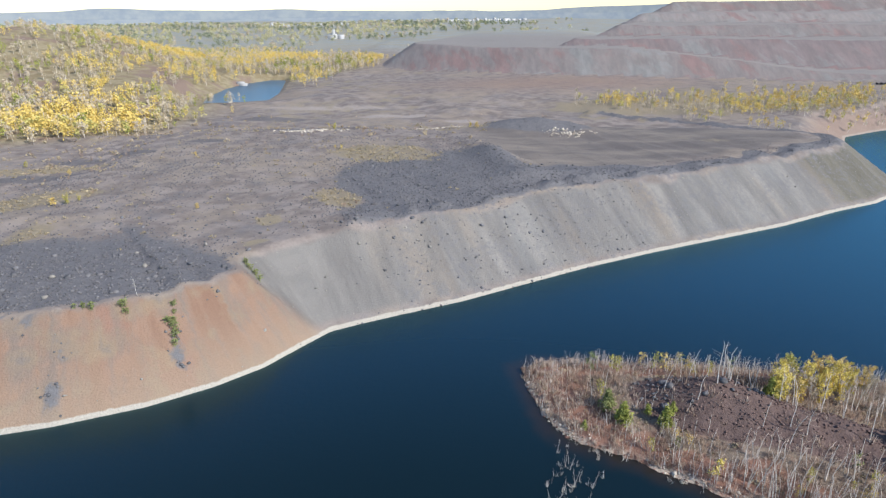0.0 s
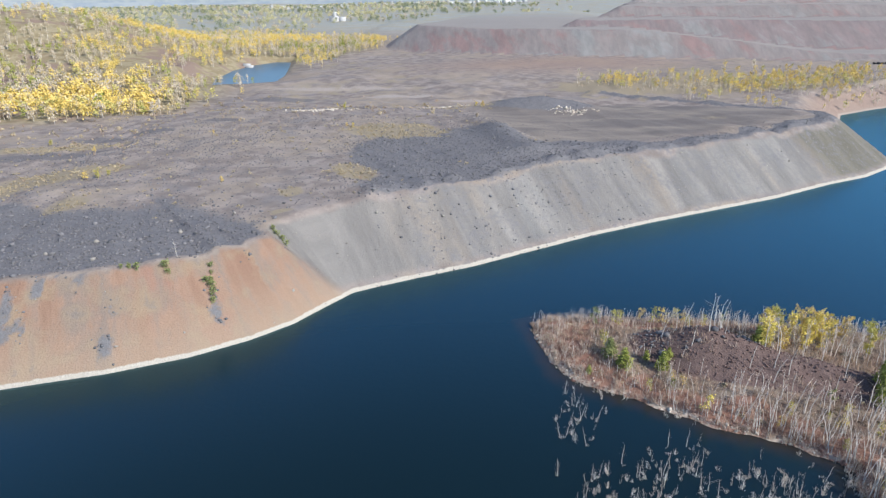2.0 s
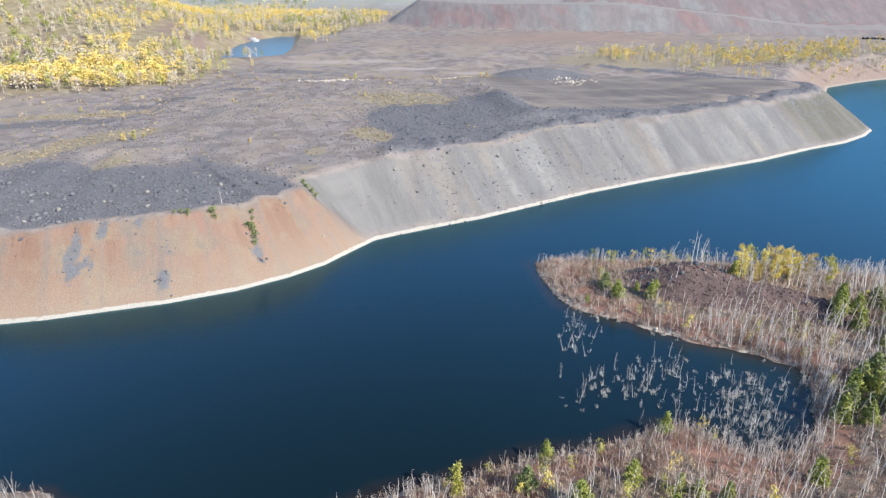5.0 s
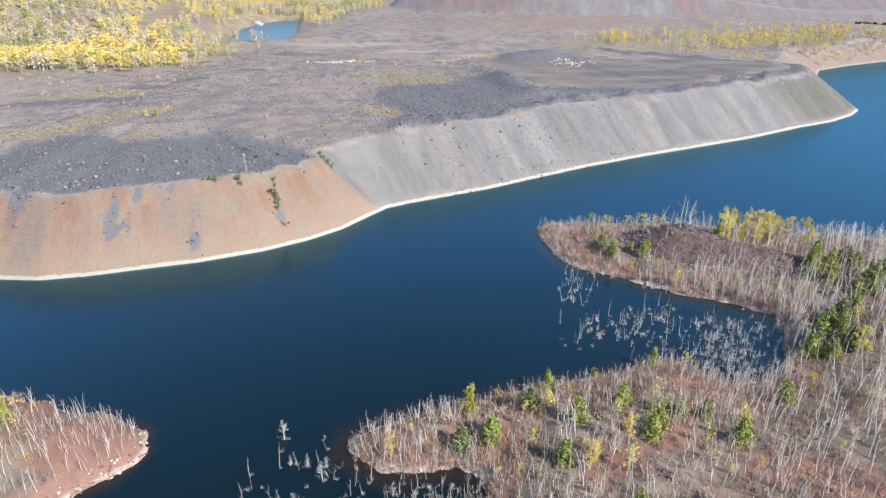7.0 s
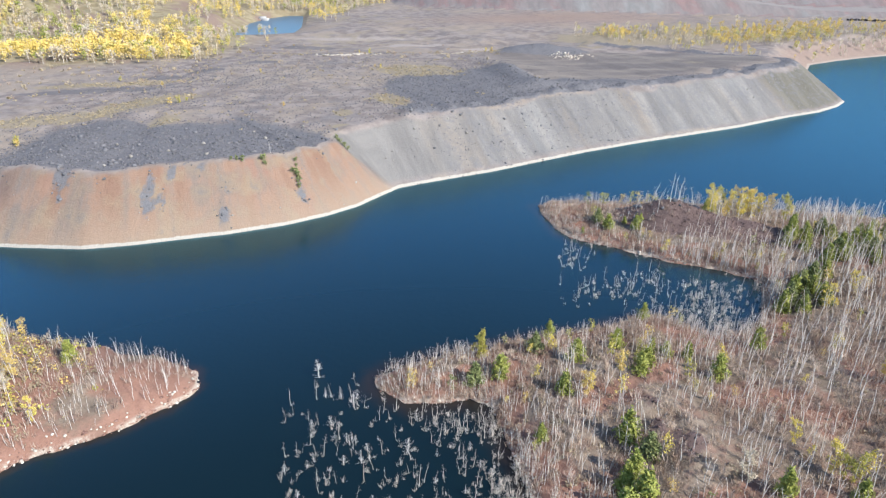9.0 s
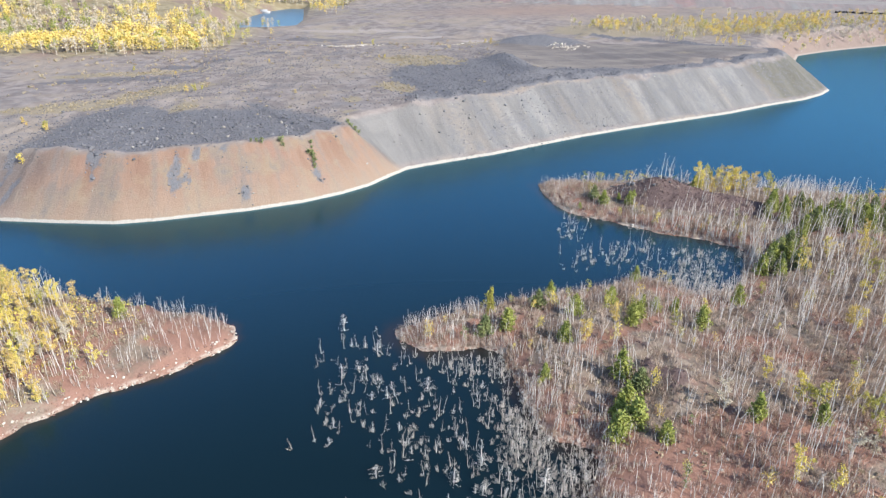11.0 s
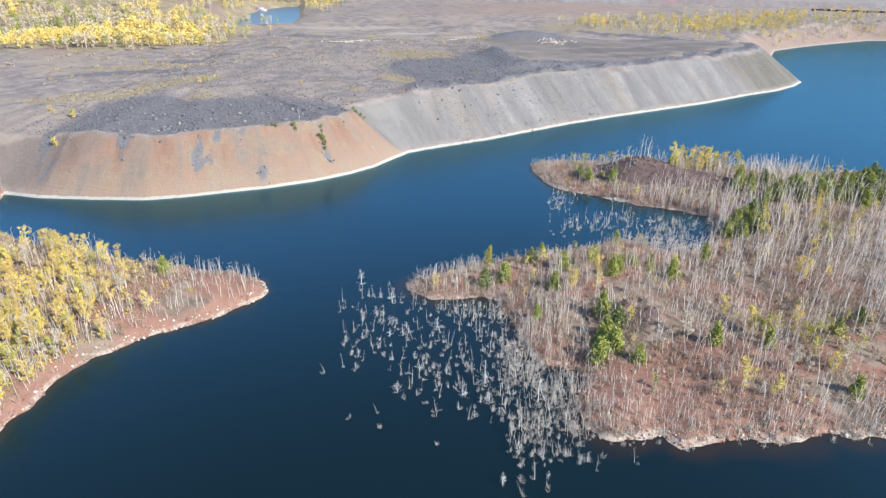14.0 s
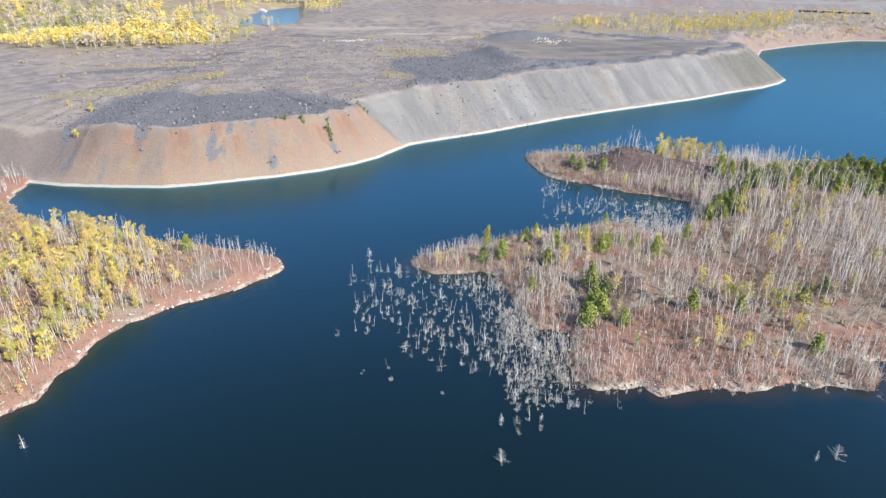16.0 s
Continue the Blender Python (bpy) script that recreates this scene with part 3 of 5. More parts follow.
def bare_tree(rng, h, twigs=34, limbs=12, spread=0.2):
    pts, rad = crooked(rng, h, 0.08, 0.0085 * h + 0.015)
    trunk = [tube(pts, rad, 5)]
    fine = []
    for i in range(limbs):
        t = 0.3 + 0.65 * (i + rng.random()) / limbs
        p, a = at_height(pts, t), rng.uniform(0, 6.28)
        ln = h * spread * (1.25 - t) * rng.uniform(0.7, 1.3)
        way = np.array((math.cos(a), math.sin(a), rng.uniform(0.3, 1.2)))
        way /= np.linalg.norm(way)
        e = p + way * ln
        fine.append(tube([p, p + way * ln * 0.5 + (0, 0, 0.03 * ln), e], [0.02 * h / 8, 0.014 * h / 8, 0], 3))
        for _ in range(max(1, twigs // limbs)):
            q = p + (e - p) * rng.uniform(0.25, 0.95)
            w = way + rng.normal(0, 0.55, 3)
            w[2] = abs(w[2]) + 0.15
            fine.append(tube([q, q + w / np.linalg.norm(w) * ln * rng.uniform(0.3, 0.6)], [0.013 * h / 8, 0], 3))
    return {"trunk": merge(trunk), "crown": merge(fine)}


def leafy_tree(rng, h, clumps=46, per=7, size=0.42, low=0.35, wide=0.17):
    pts, rad = crooked(rng, h, 0.05, 0.011 * h + 0.02)
    wood, centres = [tube(pts, rad, 5)], []
    for i in range(14):
        t = low + (0.93 - low) * (i + rng.random()) / 14
        p, a = at_height(pts, t), rng.uniform(0, 6.28)
        u = (t - low) / (1 - low)
        ln = h * wide * (0.55 + 1.5 * u * (1.15 - u)) * rng.uniform(0.7, 1.25)
        e = p + np.array((math.cos(a), math.sin(a), rng.uniform(0.4, 1.1))) * ln
        wood.append(tube([p, e], [0.03, 0], 3))
        for _ in range(max(1, clumps // 14)):
            centres.append(p + (e - p) * rng.uniform(0.35, 1.1) + rng.normal(0, 0.22, 3))
    centres += [at_height(pts, rng.uniform(0.85, 1.02)) + rng.normal(0, 0.15, 3) for _ in range(4)]
    return {"trunk": merge(wood), "crown": blades(rng, np.array(centres), size, per)}


def conifer(rng, h, wide=0.3, levels=13, tufts=3, size=0.36):
    pts, rad = crooked(rng, h, 0.02, 0.014 * h + 0.02)
    wood, centres = [tube(pts, rad, 5)], []
    for k in range(levels):
        t = 0.05 + 0.93 * k / levels
        for j in range(4 + int(9 * (1 - t))):
            a = rng.uniform(0, 6.28)
            p = at_height(pts, t)
            ln = h * wide * (1 - t) ** 0.9 * rng.uniform(0.6, 1.2) + 0.1
            e = p + np.array((math.cos(a) * ln, math.sin(a) * ln, ln * rng.uniform(0.05, 0.4)))
            if j < 3:
                wood.append(tube([p, e], [0.025, 0], 3))
            for m in range(tufts):
                centres.append(p + (e - p) * (0.4 + 0.62 * m / tufts + rng.normal(0, 0.06)))
    centres.append(np.array(pts[-1]))
    return {"trunk": merge(wood), "needles": blades(rng, np.array(centres), size, 4, 0.2, 1.9)}


def dead_conifer(rng, h, wide=0.26):
    pts, rad = crooked(rng, h, 0.04, 0.012 * h + 0.03)
    fine = []
    for k in range(int(24 + h * 4)):
        t = 0.06 + 0.9 * rng.random()
        p, a = at_height(pts, t), rng.uniform(0, 6.28)
        ln = h * wide * (1.05 - t) * rng.uniform(0.6, 1.2) + 0.1
        e = p + np.array((math.cos(a) * ln, math.sin(a) * ln, ln * rng.uniform(0.0, 0.7)))
        fine.append(tube([p, e], [0.022, 0], 3))
        for _ in range(4):
            q = p + (e - p) * rng.uniform(0.3, 0.9)
            fine.append(tube([q, q + (e - p) * 0.35 + rng.normal(0, 0.16 * ln, 3)], [0.014, 0], 3))
    return {"trunk": tube(pts, rad, 5), "crown": merge(fine)}


def brush(rng, r, h, n=30, thick=0.016):
    out = []
    for _ in range(n):
        a, o = rng.uniform(0, 6.28), rng.uniform(0, 0.25) * r
        tip = np.array((math.cos(a), math.sin(a), 0)) * r * rng.uniform(0.2, 1) + (0, 0, h * rng.uniform(0.5, 1))
        out.append(tube([(math.cos(a) * o, math.sin(a) * o, -0.15), tip * (0.55, 0.55, 0.65), tip], [thick, thick * 0.8, 0], 3))
    return merge(out)


def fuzz(seed, n=13):
    """A bush of fine leafless shoots as narrow blades."""
    r = np.random.default_rng(seed)
    out = []
    for _ in range(n):
        a, lean = r.uniform(0, 6.28), r.uniform(0.05, 0.6)
        foot = np.array((math.cos(a), math.sin(a), 0)) * r.uniform(0, 0.45)
        tip = foot + np.array((math.cos(a) * lean, math.sin(a) * lean, 1)) * r.uniform(0.6, 1.5)
        side = np.cross(tip - foot, r.normal(0, 1, 3))
        side *= r.uniform(0.02, 0.045) / np.linalg.norm(side)
        mid = (foot + tip) * 0.5
        out.append((np.array([foot - (0, 0, 0.1), mid + side, tip, mid - side]), np.array([(0, 1, 2), (0, 2, 3)])))
    return merge(out)


def stone(rng, squash=0.7):
    g = (1 + 5 ** 0.5) / 2
    v = np.array([(-1, g, 0), (1, g, 0), (-1, -g, 0), (1, -g, 0), (0, -1, g), (0, 1, g), (0, -1, -g), (0, 1, -g), (g, 0, -1), (g, 0, 1), (-g, 0, -1), (-g, 0, 1)], float) / 1.9
    f = np.array([(0, 11, 5), (0, 5, 1), (0, 1, 7), (0, 7, 10), (0, 10, 11), (1, 5, 9), (5, 11, 4), (11, 10, 2), (10, 7, 6), (7, 1, 8), (3, 9, 4), (3, 4, 2), (3, 2, 6), (3, 6, 8), (3, 8, 9), (4, 9, 5), (2, 4, 11), (6, 2, 10), (8, 6, 7), (9, 8, 1)])
    return v * rng.uniform(0.6, 1.25, (12, 1)) * (1, rng.uniform(0.7, 1), squash), f


def tri_mesh(name, shapes, mats):
    """One mesh out of several (points, triangles), each with its material."""
    v = np.concatenate([s[0] for s in shapes])
    offs = np.cumsum([0] + [len(s[0]) for s in shapes[:-1]])
    f = np.concatenate([s[1] + o for s, o in zip(shapes, offs)])
    me = bpy.data.meshes.new(name)
    me.vertices.add(len(v))
    me.vertices.foreach_set("co", v.astype(np.float32).ravel())
    me.loops.add(f.size)
    me.loops.foreach_set("vertex_index", f.astype(np.int32).ravel())
    me.polygons.add(len(f))
    me.polygons.foreach_set("loop_start", np.arange(0, f.size, 3, dtype=np.int32))
    for m in mats:
        me.materials.append(m)
    if len(mats) > 1:
        me.polygons.foreach_set("material_index", np.concatenate([np.full(len(s[1]), i, np.int32) for i, s in enumerate(shapes)]))
    me.update(calc_edges=True)
    return me


def scattered(rng, templates, xyz, scale, tilt=0.0):
    """Copies of templates (points, triangles) at xyz, turned at random, as one shape."""
    vs, fs, o = [], [], 0
    pick = rng.integers(0, len(templates), len(xyz))
    for k, (tv, tf) in enumerate(templates):
        sel = np.nonzero(pick == k)[0]
        if not len(sel):
            continue
        a = rng.uniform(0, 6.28, len(sel))
        c, s = np.cos(a)[:, None], np.sin(a)[:, None]
        sc = scale[sel]
        sc = sc[:, None] if sc.ndim == 1 else sc
        sx = sc if sc.shape[1] == 1 else sc[:, :1]
        sz = sc if sc.shape[1] == 1 else sc[:, 1:]
        lx, ly = rng.normal(0, tilt, (len(sel), 1)), rng.normal(0, tilt, (len(sel), 1))
        x, y, z = tv[None, :, 0] * sx, tv[None, :, 1] * sx, tv[None, :, 2] * sz
        p = np.stack([x * c - y * s + lx * z, x * s + y * c + ly * z, z], 2) + xyz[sel][:, None, :]
        vs.append(p.reshape(-1, 3))
        fs.append((tf[None] + (np.arange(len(sel)) * len(tv))[:, None, None]).reshape(-1, 3) + o)
        o += len(sel) * len(tv)
    return np.concatenate(vs), np.concatenate(fs)


def stuff(name, layers, label, category):
    ob = new(name, tri_mesh(name, [s for s, _ in layers], [m for _, m in layers]))
    return tagged(ob, label, category, kind="stuff")


BARK = plain("pale_birch_bark", (0.48, 0.44, 0.4), (0.8, 0.75, 0.7), 1.2, 0.85)
TWIG = plain("bare_twigs", (0.39, 0.30, 0.24), (0.66, 0.555, 0.465), 0.35, 0.9, 0.4)
BROWN_TWIG = plain("brown_brush", (0.27, 0.19, 0.145), (0.54, 0.42, 0.33), 0.15, 0.9, 0.4)
DEAD = plain("weathered_dead_wood", (0.5, 0.46, 0.42), (0.82, 0.78, 0.72), 0.4, 0.9, 0.4)
DRIFT = plain("grey_drowned_wood", (0.38, 0.32, 0.275), (0.72, 0.66, 0.59), 0.3, 0.9, 0.6)
YELLOW = plain("yellow_leaves", (0.52, 0.41, 0.08), (0.84, 0.68, 0.2), 0.25, 0.7, 0.5)
GOLD = plain("orange_leaves", (0.50, 0.36, 0.1), (0.72, 0.54, 0.2), 0.25, 0.7, 0.5)
LIME = plain("fading_green_leaves", (0.3, 0.28, 0.06), (0.54, 0.48, 0.13), 0.25, 0.7, 0.5)
NEEDLE = plain("pine_needles", (0.17, 0.205, 0.045), (0.43, 0.44, 0.12), 0.5, 0.65, 0.5)
TAN = plain("thin_dry_leaves", (0.42, 0.35, 0.25), (0.62, 0.54, 0.42), 0.2, 0.8, 0.5)
STONE = plain("blasted_rock", (0.085, 0.085, 0.092), (0.215, 0.21, 0.22), 0.6, 0.85, 0.6, bumpy=0.4)
RUST = plain("dark_red_rock", (0.075, 0.048, 0.044), (0.225, 0.155, 0.14), 0.8, 0.85, 0.6, bumpy=0.4)
REDROCK = plain("red_ledge_rock", (0.14, 0.075, 0.06), (0.34, 0.21, 0.17), 0.6, 0.9, 0.6, bumpy=0.4)
CHALK = plain("pale_shore_stone", (0.36, 0.30, 0.24), (0.70, 0.64, 0.56), 0.6, 0.9, 0.6, bumpy=0.4)
GREYSTONE = plain("grey_slope_stone", (0.16, 0.15, 0.14), (0.36, 0.335, 0.30), 0.6, 0.9, 0.6)
# leaves of the distant woods, greyed and paled: haze mixed into their colour
HAZED_GREEN = plain("hazed_green_leaves", (0.20, 0.235, 0.15), (0.30, 0.325, 0.22), 0.02, 0.9, 0.4)
HAZED_LIME = plain("hazed_olive_leaves", (0.33, 0.335, 0.19), (0.46, 0.45, 0.27), 0.02, 0.9, 0.4)
HAZED_YELLOW = plain("hazed_yellow_leaves", (0.5, 0.46, 0.26), (0.62, 0.58, 0.36), 0.02, 0.9, 0.4)
WOOD_YELLOW = plain("aspen_wood_leaves", (0.6, 0.44, 0.11), (0.82, 0.65, 0.23), 0.1, 0.8, 0.5)
WOOD_GOLD = plain("birch_wood_leaves", (0.50, 0.39, 0.19), (0.68, 0.55, 0.30), 0.1, 0.8, 0.5)
WOOD_LIME = plain("olive_wood_leaves", (0.38, 0.345, 0.11), (0.58, 0.52, 0.2), 0.1, 0.8, 0.5)
DRY = plain("dry_grass", (0.29, 0.24, 0.155), (0.45, 0.38, 0.26), 0.15, 0.9, 0.5)
LEAFGREEN = plain("green_shrub_leaves", (0.13, 0.16, 0.06), (0.29, 0.31, 0.13), 0.4, 0.8, 0.5)


def field(seed, n, x0, x1, y0, y1):
    rng = np.random.default_rng(seed)
    x, y = rng.uniform(x0, x1, n), rng.uniform(y0, y1, n)
    h, z = terrain(x, y)
    return rng, x, y, h, z


def part_of(name, shape, material, parent):
    ob = new(name, tri_mesh(name, [shape], [material]))
    ob.parent = parent
    return ob


def kind_of_tree(name, shapes, mats, label, category, group):
    """One finished tree at the origin: an Empty with a mesh for each part."""
    root = new(name)
    root.empty_display_size = 0.3
    tagged(root, label, category, group)
    for key, shape in shapes.items():
        part_of(key, shape, mats[key], root)
    return root


def plant(models, rng, places, heights, base):
    """Stands copies of the models at places; the first of each model is the model itself."""
    used = set()
    for (x, y, z), h in zip(places, heights):
        i = int(rng.integers(0, len(models)))
        m = Matrix.Translation((x, y, z)) @ Matrix.Rotation(rng.uniform(0, 6.28), 4, "Z") @ Matrix.Diagonal((h / base, h / base, h / base, 1))
        if i in used:
            ob = copy_thing(models[i], Matrix())
            ob.matrix_basis = m
        else:
            models[i].matrix_basis = m
            used.add(i)
    for i, root in enumerate(models):
        if i not in used:
            for o in (*root.children_recursive, root):
                bpy.data.objects.remove(o)


def on_ground(spots):
    x, y = np.array([p[0] for p in spots], float), np.array([p[1] for p in spots], float)
    return np.stack([x, y, terrain(x, y)[0]], 1)


# ---- bare birches on the two points ----
rng, x, y, h, z = field(11, 34000, -35, 190, -28, 162)
de = z["de"]
pile_free = 1 - 0.93 * z["rubble"]
tall = np.clip(3.3 + 0.15 * np.clip(de, 0, 20) + 3.2 * smooth(38, 70, x + fbm(x, y, 20, 7) * 30) * smooth(110, 60, np.abs(y - 60)) + 1.2 * smooth(48, 75, x) * smooth(20, 45, y) * smooth(105, 85, y) + fbm(x, y, 12, 9) * 3, 2.0, 9.0)
dense = (0.5 + 1.5 * fbm(x, y, 24, 13)) * pile_free * (0.55 + 0.6 * smooth(12, 1, de)) + 0.06 * smooth(55, 75, x) * (y < 110)
dense = dense * (0.8 + 0.7 * smooth(60, 25, x) * (y < 75))
dense = dense * (1 - 0.75 * smooth(.4, .8, bump(x, y, 82, 2, 22, 16))) * (1 - 0.7 * smooth(.4, .8, bump(x, y, 22, 38, 13, 9))) * (1 - 0.6 * smooth(.4, .8, bump(x, y, 30, 138, 16, 14)))
keep = (de > 0.3) & (rng.random(len(x)) < np.clip(dense * (0.5 + 0.5 * smooth(9, 3, de)), 0.03, 0.8) * smooth(150, 118, x))
x, y, h, tall = x[keep], y[keep], h[keep], tall[keep] * rng.uniform(0.7, 1.25, keep.sum())
order = np.argsort(-tall + 0.03 * np.hypot(x - 15, y + 10))
MODELS = [bare_tree(np.random.default_rng(100 + i), 8.0, 40, 13, 0.16 + 0.025 * (i % 4)) for i in range(7)]
big, rest = order[:280], order[280:]
roots = [kind_of_tree("bare_birch", s, {"trunk": BARK, "crown": TWIG}, "leafless white-barked birch tree on the rocky point", "tree", "bare birches") for s in MODELS]
plant(roots, rng, np.stack([x, y, h], 1)[big], tall[big], 8.0)
pos3, sc = np.stack([x, y, h], 1)[rest], tall[rest] / 8.0
SMALL = [bare_tree(np.random.default_rng(140 + i), 8.0, 24, 8, 0.24) for i in range(6)]
r1 = np.random.default_rng(5)
stuff("birch_thicket", [(scattered(np.random.default_rng(5), [m["trunk"] for m in SMALL], pos3, np.stack([sc * 1.25, sc], 1), 0.06), BARK), (scattered(np.random.default_rng(5), [m["crown"] for m in SMALL], pos3, np.stack([sc * 1.25, sc], 1), 0.06), TWIG)], "thicket of thin leafless birch saplings", "thicket")
print("birches", len(order))

# ---- birches and aspens on the red point ----
rng, x, y, h, z = field(12, 14000, -172, -76, -75, 105)
dw = z["dw"]
dens = smooth(0.4, 1.5, dw) * (0.36 + 0.9 * fbm(x, y, 15, 17)) * np.where(dw < 6, 0.9, 1) * smooth(-172, -150, x)
keep = (dw > 0.8) & (rng.random(len(x)) < dens)
x, y, h = x[keep], y[keep], h[keep]
gold = smooth(-93, -120, x + fbm(x, y, 14, 19) * 22 + 0.25 * (y - 20))
leafy = rng.random(len(x)) < gold * 0.48
tall = rng.uniform(4.0, 8.6, len(x)) * (0.75 + 0.35 * gold) * smooth(-4, 4, dw[keep])
LEAFY = [leafy_tree(np.random.default_rng(200 + i), 8.0, 126, 9, 0.29, 0.12 + 0.06 * (i % 3), 0.17) for i in range(6)]
lab = "slender aspen with thin yellow autumn leaves"
roots = [kind_of_tree("yellow_aspen", s, {"trunk": BARK, "crown": (YELLOW, GOLD, TAN, YELLOW, LIME, GOLD)[i]}, lab, "tree", "yellow aspens") for i, s in enumerate(LEAFY)]
sel = np.nonzero(leafy)[0][:285]
sel = sel[np.argsort(-x[sel])] if len(sel) < 285 else sel
spots = np.stack([x, y, h], 1)[sel]
hts = tall[sel] * 0.92
ASPENS = [(71, 127), (74, 132), (77, 136), (79, 139), (81, 137), (83, 139), (85, 138), (86, 135), (88, 138), (90, 136), (82, 134), (78, 133), (76, 139), (84, 133), (94, 140), (97, 139), (96, 136), (99, 131), (95, 142), (80, 141), (87, 141),
          (54, 8), (53, 9.5), (55.5, 7), (64, 8.5), (65, 6.5), (66, 4), (78, 36.5), (79, 35), (49, 16.5), (43, -12), (56, -6), (60, -6), (66, -5.3), (69, -5.4), (95, 79), (103, 76), (83, 71), (105, 57), (112, 67), (91, 52), (36, 6),
          (12, 31.5), (20.5, 37.5), (13, 33), (114, 92), (108, 84), (120, 78), (99, 64)]
extra = on_ground(ASPENS)
spots, hts = np.concatenate([spots, extra]), np.concatenate([hts, np.where(extra[:, 1] > 120, 9.0, 6.8) * rng.uniform(0.8, 1.2, len(extra))])
plant(roots, rng, spots, hts, 8.0)
bare = ~leafy
pos3, sc = np.stack([x, y, h], 1)[bare], tall[bare] / 8.5
stuff("birch_grove", [(scattered(np.random.default_rng(6), [m["trunk"] for m in SMALL], pos3, sc, 0.05), BARK), (scattered(np.random.default_rng(6), [m["crown"] for m in SMALL], pos3, sc, 0.05), TWIG)], "grove of leafless pale birches on red soil", "grove")

# ---- pines ----
PINES = [(-6, 41.5), (8, 61), (7.5, 33.5), (23, 52), (25.5, 39.5), (1, 20.5), (34, 48.5), (39, 48), (43, 39.5), (34.5, 70), (58, 53.5), (42, 4), (55, 3.2), (75.5, 10), (67, -13.5), (84, 15), (22.5, -0.5), (28, 43), (31, 50), (-12, 40),
         (17, 10), (18, 19), (21, 14.5), (17.5, 4), (13.5, 1.5), (15, 7), (34, 132.5), (43, 130), (48, 128), (28, 127.5), (76, 137), (72, 133), (93, 112.5), (90, 109.5), (46, 126), (37, 128), (12, 45), (3, 50), (-108, 44)]
spots = on_ground(PINES)
rng = np.random.default_rng(31)
hts = rng.uniform(4.4, 6.4, len(spots))
hts[20:26] = (6.4, 7.6, 6.0, 7.8, 7.0, 6.4)
hts[26:30] = (5.4, 2.6, 3.2, 2.4)
px, py = rng.uniform(70, 172, 900), rng.uniform(66, 130, 900)
belt = bump(px, py, 120, 106, 30, 13, -3) + bump(px, py, 150, 108, 26, 18) + 0.9 * bump(px, py, 82, 80, 13, 7, 35)
keep = (rng.random(900) < 0.42 * smooth(0.3, 0.75, belt + fbm(px, py, 14, 23))) & (terrain(px, py)[1]["de"] > 2)
more = on_ground(list(zip(px[keep], py[keep])))
spots, hts = np.concatenate([spots, more]), np.concatenate([hts, rng.uniform(4.2, 7.2, len(more))])
CONES = [conifer(np.random.default_rng(300 + i), 6.0, (0.46, 0.50, 0.40, 0.47, 0.36)[i], 13, 3, 0.42) for i in range(5)]
roots = [kind_of_tree("pine_tree", s, {"trunk": BROWN_TWIG, "needles": NEEDLE if i != 3 else LEAFGREEN}, "young bushy green pine among bare birches", "tree", "young pines") for i, s in enumerate(CONES)]
plant(roots, rng, spots, hts, 6.0)
spruce = kind_of_tree("larch_tree", conifer(np.random.default_rng(320), 8.0, 0.17, 15, 3, 0.34), {"trunk": TWIG, "needles": LIME}, "tall narrow yellow-green larch near the shore", "tree", "")
spruce.location = on_ground([(-10, 50)])[0]

# ---- leafy saplings among the birches ----
rng, x, y, h, z = field(36, 900, -30, 150, -22, 158)
k = (z["de"] > 1.5) & (z["rubble"] < 0.3) & (rng.random(len(x)) < 0.24 + 0.9 * np.maximum(0, fbm(x, y, 22, 37)) + 0.12 * smooth(60, 100, x))
SAPS = [leafy_tree(np.random.default_rng(240 + i), 4.0, 34, 5, 0.36, 0.2, 0.2) for i in range(5)]
roots = [kind_of_tree("sapling", s, {"trunk": BARK, "crown": (LIME, YELLOW, GOLD, LEAFGREEN, LIME)[i]}, "small leafy sapling turning yellow among birches", "sapling", "saplings") for i, s in enumerate(SAPS)]
plant(roots, rng, np.stack([x, y, h], 1)[k], rng.uniform(2.4, 5.6, k.sum()), 4.0)

# ---- drowned trees in the shallows ----
rng = np.random.default_rng(41)
SNAGS = [(-39, 33), (-49, 44), (-14.5, -4.5), (-3, -11.5), (-46, 36.5), (-42.5, 36.5), (-47, 26), (-43, 27), (-38, 22.5), (-38.5, 15.5), (-35, 16), (-31.5, 5.5), (-37, 5), (-35, -8), (-30.5, -9), (-26, 19.5), (-20, 18), (-19.5, 3.5), (-17.5, 0), (-20, -9), (-14.5, -12),
         (-21, -14), (-17.5, -16.5), (-9.5, -8.5), (-13, -36), (-9, -28), (-9.5, -35.5), (-4, -34.5), (3, -30.5), (4.5, -30), (-3, -19.5), (-10, -22), (20.5, 102), (50, -47), (54, -47), (-14, -47), (-113, -42), (-113, -54), (-116, -50), (-118, -46), (-120, -41), (-121, -53), (-117, -57), (-119, -62)]


def drowned(n, x0, x1, y0, y1, weight):
    """Spots in the water, thick where weight is high."""
    px, py = rng.uniform(x0, x1, n), rng.uniform(y0, y1, n)
    wet = terrain(px, py)[1]["de"]
    ok = (wet < 0.2) & (rng.random(n) < weight(px, py) * (0.35 + 2.4 * np.maximum(0, fbm(px, py, 6, 49) + 0.12)))
    return list(zip(px[ok], py[ok]))


def bay(px, py):
    return 0.36 * bump(px, py, -18, 4, 16, 16) + 1.5 * bump(px, py, 1, -12, 8, 13) + 0.6 * bump(px, py, -16, 27, 13, 5) + 0.12 * bump(px, py, -42, 26, 8, 16) + 0.5 * bump(px, py, -6, -27, 4, 8) + 1.2 * bump(px, py, -5, 12, 5, 14)


